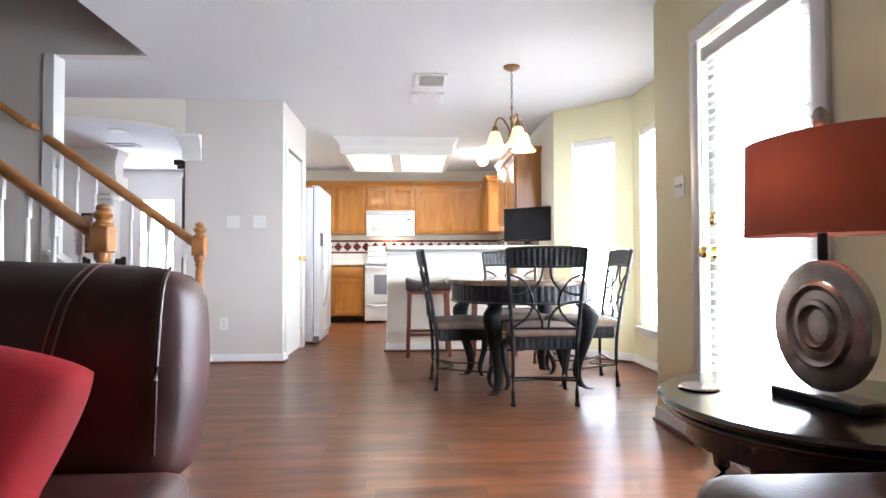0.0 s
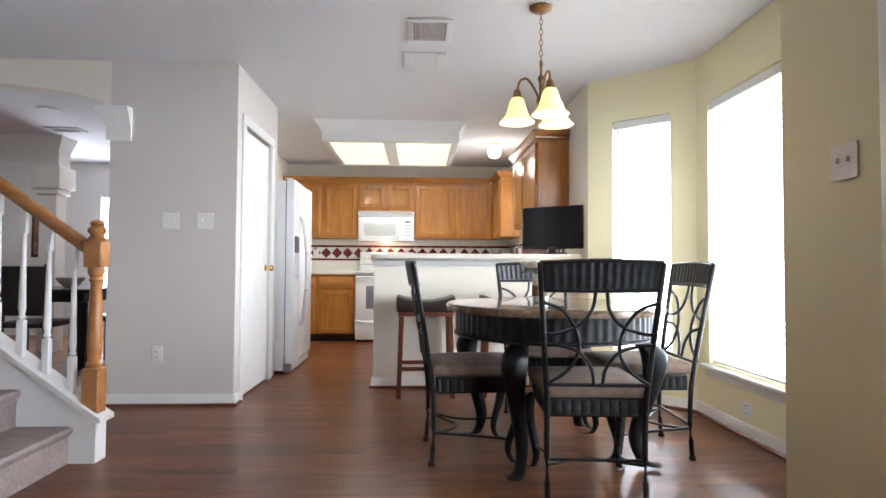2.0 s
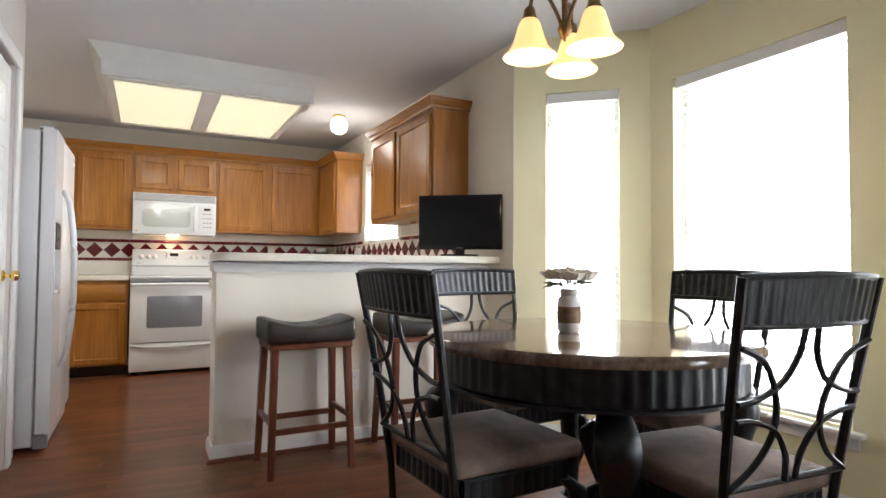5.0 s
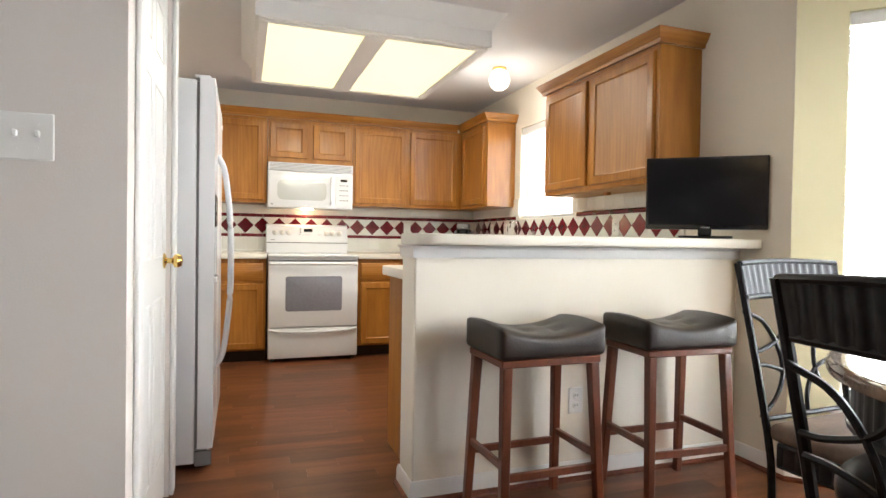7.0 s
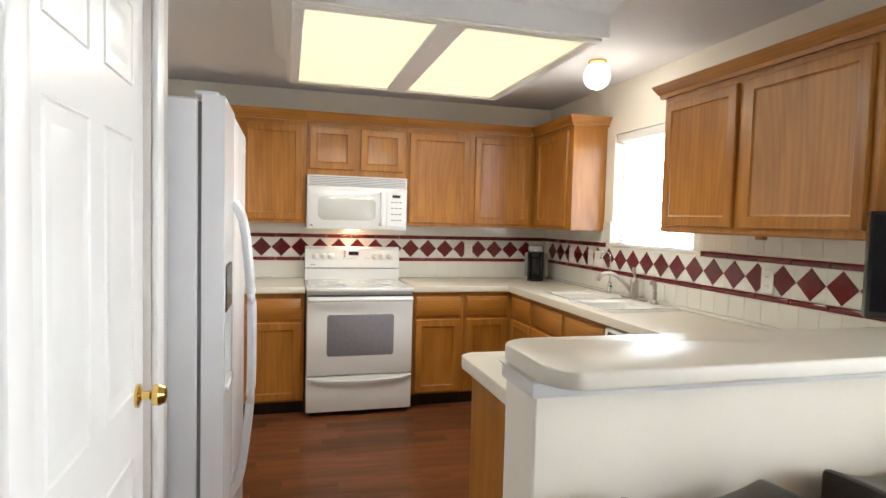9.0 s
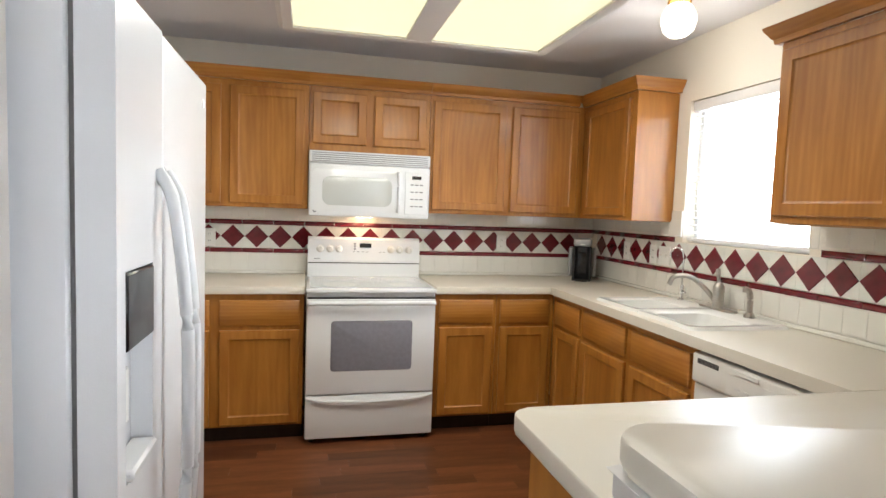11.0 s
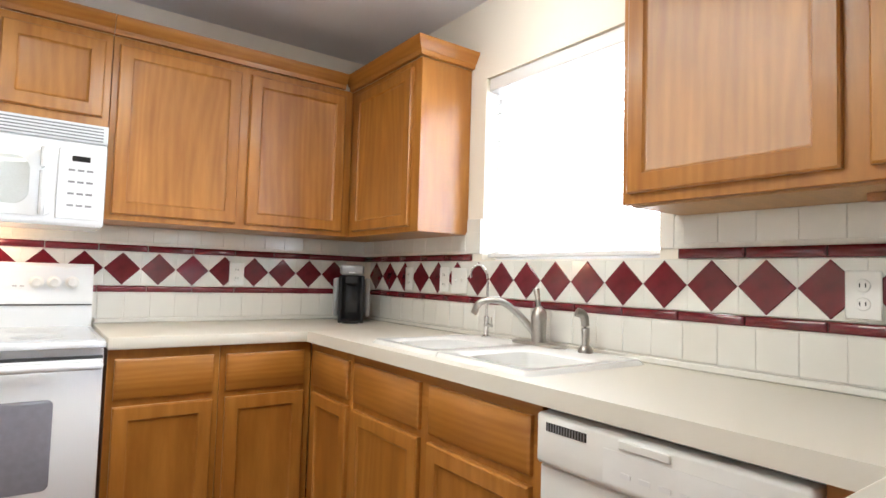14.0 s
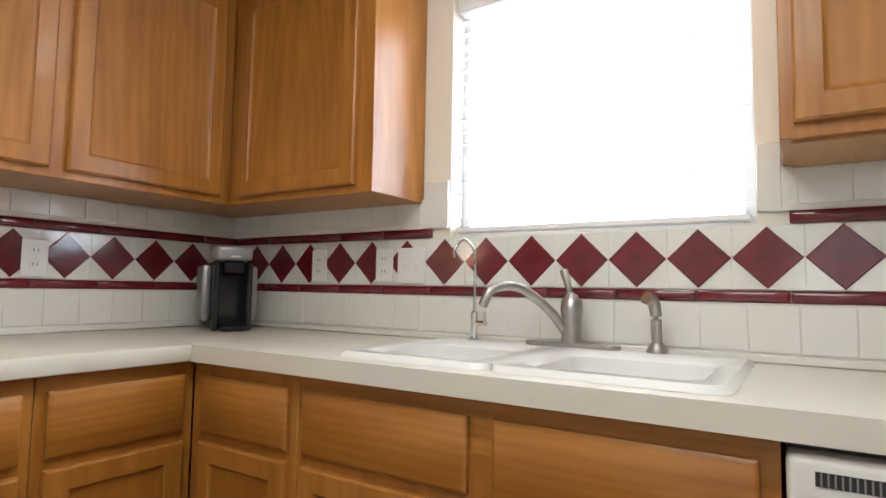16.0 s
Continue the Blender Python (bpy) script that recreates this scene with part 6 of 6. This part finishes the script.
lp("foot", boxed(-0.13, 0.13, -0.045, 0.045, 0, 0.022, 0.004), BLACK, "black rectangular foot")
bd = lp("disc", lathe(B(), [(0.125, -0.022), (0.137, -0.015), (0.14, 0), (0.137, 0.015), (0.125, 0.022), (0.115, 0.012), (0.10, 0.008), (0.095, 0.022), (0.085, 0.03), (0.075, 0.022), (0.068, 0.01), (0.058, 0.012), (0.052, 0.03), (0.044, 0.036), (0.036, 0.028), (0.03, 0.012), (0.002, 0.01)], (0, 0, 0.165), 40, "y"), BRONZEDISC, "brushed champagne metal disc of raised rings")
bd2 = lathe(B(), [(0.125, 0.022), (0.115, -0.012), (0.10, -0.008), (0.095, -0.024), (0.085, -0.032), (0.075, -0.024), (0.068, -0.008), (0.058, -0.01), (0.052, -0.032), (0.044, -0.038), (0.036, -0.03), (0.03, -0.01), (0.002, -0.008)], (0, 0, 0.165), 40, "y")
lp("ring_face", bd2, BRONZEDISC, "", bd)
lp("neck", lathe(B(), [(0.012, 0.303), (0.012, 0.40), (0.006, 0.42), (0.006, 0.577)], (0, 0, 0), 12), IRON)
sh = lathe(B(), [(1.0, 0.355), (1.0, 0.36), (0.97, 0.56), (0.97, 0.565), (0.96, 0.563), (0.99, 0.357)], (0, 0, 0), 56, sx=0.225, sy=0.125)
for f in [f for f in sh.faces if len(f.verts) > 4]:
    sh.faces.remove(f)
lp("shade", sh, SHADE, "rust fabric oval drum shade")
lp("finial", lathe(B(), [(0.008, 0.576), (0.012, 0.58), (0.02, 0.595), (0.02, 0.61), (0.012, 0.625), (0.002, 0.63)], (0, 0, 0), 14), BRONZEDISC)
lp("spider", tube(B(), [(-0.216, 0, 0.555), (0.216, 0, 0.555)], 0.003, 6), IRON)
lp("bulb", lathe(B(), [(0.012, 0.43), (0.028, 0.47), (0.024, 0.5), (0.003, 0.515)], (0.03, 0, 0), 12), BULB, "lit bulb inside the shade")
lamp("table_lamp_bulb", "POINT", LM @ Matrix.Translation((-0.04, 0, 0.5)), 1.0, (1, 0.82, 0.6), 0.03)

# ---- backsplash tiles ----
wn, we = bpy.data.objects["wall_north"], bpy.data.objects["wall_east"]


def piece(name, me, parent, m):
    o = new(name, me)
    o.parent = parent
    o.matrix_basis = m
    return o


def backsplash(parent, length, place, skip, tag):
    """Tiles in the wall's own plane: x along it from 0, z up, -y into the room; place turns that into the world."""
    g = 0.002
    tile_w = 0.1075
    tops = [(0.96, 1.075), (1.312, 1.3995 if tag == "e" else 1.384)]
    solid("trim_grout_" + tag, (lambda bm: (bmesh.ops.transform(bm, matrix=place, verts=bm.verts), bm)[1])(skip["bed"](B())), GROUT, "pale grout bed behind the tiles", "trim")
    for z0, z1 in tops:
        me = finish("tile", rings(B(), (0, 0, 0), (1, 0, 0), (0, 0, 1), tile_w - g, z1 - z0 - g, [(0, 0), (0, 0.0068), (0.0012, 0.008)]), TILE, False)
        x = 0.0
        while x < length - tile_w:
            if not skip["hit"](x, x + tile_w, z0, z1):
                piece("tile", me, parent, place @ Matrix.Translation((x, 0, z0)))
            x += tile_w
    # border: cream band with burgundy diamonds, a rope strip above and below
    for (z0, z1), nm in (((1.078, 1.106), "border_strip"), ((1.267, 1.297), "border_strip")):
        me = finish(nm, rings(B(), (0, 0, 0), (1, 0, 0), (0, 0, 1), 0.2, z1 - z0, [(0, 0), (0, 0.008), (0.008, 0.014)]), WINE, True)
        x = 0.0
        while x < length - 0.1:
            if not skip["hit"](x, x + 0.2, z0, z1):
                piece(nm, me, parent, place @ Matrix.Translation((x, 0, z0)))
            x += 0.2025
    s2 = 0.0765
    half = finish("border_tile", rings(B(), (0, 0, 0), (1, 0, 0), (0, 0, 1), 0.1525, 0.157, [(0, 0), (0, 0.003), (0.002, 0.0045)]), TILE, False)
    a = math.sqrt(2) * s2 * 0.985
    dia = finish("diamond", rings(B(), (0, 0, 0), Vector((1, 0, 1)).normalized(), Vector((-1, 0, 1)).normalized(), a, a, [(0, 0), (0, 0.0065), (0.002, 0.0085)]), WINE, False)
    x = skip["phase"]
    while x < length - 0.08:
        piece("border_tile", half, parent, place @ Matrix.Translation((x - 0.07525, 0, 1.108)))
        piece("diamond", dia, parent, place @ Matrix.Translation((x, 0, 1.1865 - s2 * 0.985)))
        x += 0.1525


def bed_n(bm):
    return bx(bx(bm, 0, 3.19, -0.0055, 0.004, 0.957, 1.0765), 0, 3.19, -0.0055, 0.004, 1.298, 1.384)


def bed_e(bm):
    bx(bm, 0, 3.25, -0.0055, 0.004, 0.957, 1.0765)
    bx(bm, 0, 1.07, -0.0055, 0.004, 1.298, 1.384)
    return bx(bm, 1.975, 3.25, -0.0055, 0.004, 1.298, 1.3995)


PN = Matrix.Translation((-1.788, 9.945, 0))
PE = Matrix(((0, 1, 0, 1.400), (-1, 0, 0, 9.94), (0, 0, 1, 0), (0, 0, 0, 1)))
backsplash(wn, 3.185, PN, {"bed": bed_n, "hit": lambda a, b, c, d: False, "phase": 0.09}, "n")
backsplash(we, 3.24, PE, {"bed": bed_e, "hit": lambda a, b, c, d: d > 1.28 and b > 1.08 and a < 1.96, "phase": 0.147}, "e")
solid("trim_window_tile_side", bx(bx(B(), 1.3925, 1.4045, 8.868, 8.965, 1.30, 1.455, 0.002), 1.3925, 1.4045, 7.93, 7.982, 1.30, 1.465, 0.002), TILE, "cream tiles beside the kitchen window", "trim")

# ---- floor planks ----
fl = bpy.data.objects["floor"]
rnd = random.Random(11)
PW = 0.092
lens_ = (0.46, 0.62, 0.78, 0.94)
plank_me = {L: finish("plank", rings(B(), (0, 0, -0.012), (1, 0, 0), (0, 1, 0), L - 0.0006, PW, [(0, 0), (0, 0.012)]), PLANK, False) for L in lens_}
rest = []
count = 0
y = -3.2
while y < 10.3:
    x = -7.0 + rnd.uniform(-0.7, 0)
    while x < 2.55:
        L = rnd.choice(lens_)
        near = -1.25 < x < 0.85 and 4.3 < y < 9.4
        if near and count < 300:
            o = new("plank", plank_me[L])
            o.parent, o.location = fl, (x, y, 0)
            count += 1
        else:
            rest.append((x, y, L))
        x += L
    y += PW
verts, faces = [], []
for x, y, L in rest:
    k = len(verts)
    X1, Y1 = x + L - 0.0006, y + PW
    verts += [(x, y, -0.011), (X1, y, -0.011), (X1, Y1, -0.011), (x, Y1, -0.011), (x, y, 0), (X1, y, 0), (X1, Y1, 0), (x, Y1, 0)]
    faces += [(k + 4, k + 5, k + 6, k + 7), (k, k + 1, k + 5, k + 4), (k + 1, k + 2, k + 6, k + 5), (k + 2, k + 3, k + 7, k + 6), (k + 3, k, k + 4, k + 7)]
me = bpy.data.meshes.new("planks")
me.from_pydata(verts, [], faces)
me.materials.append(PLANK)
o = new("planks", me)
o.parent = fl
tagged(o, "red-brown wood laminate planks", kind="stuff")
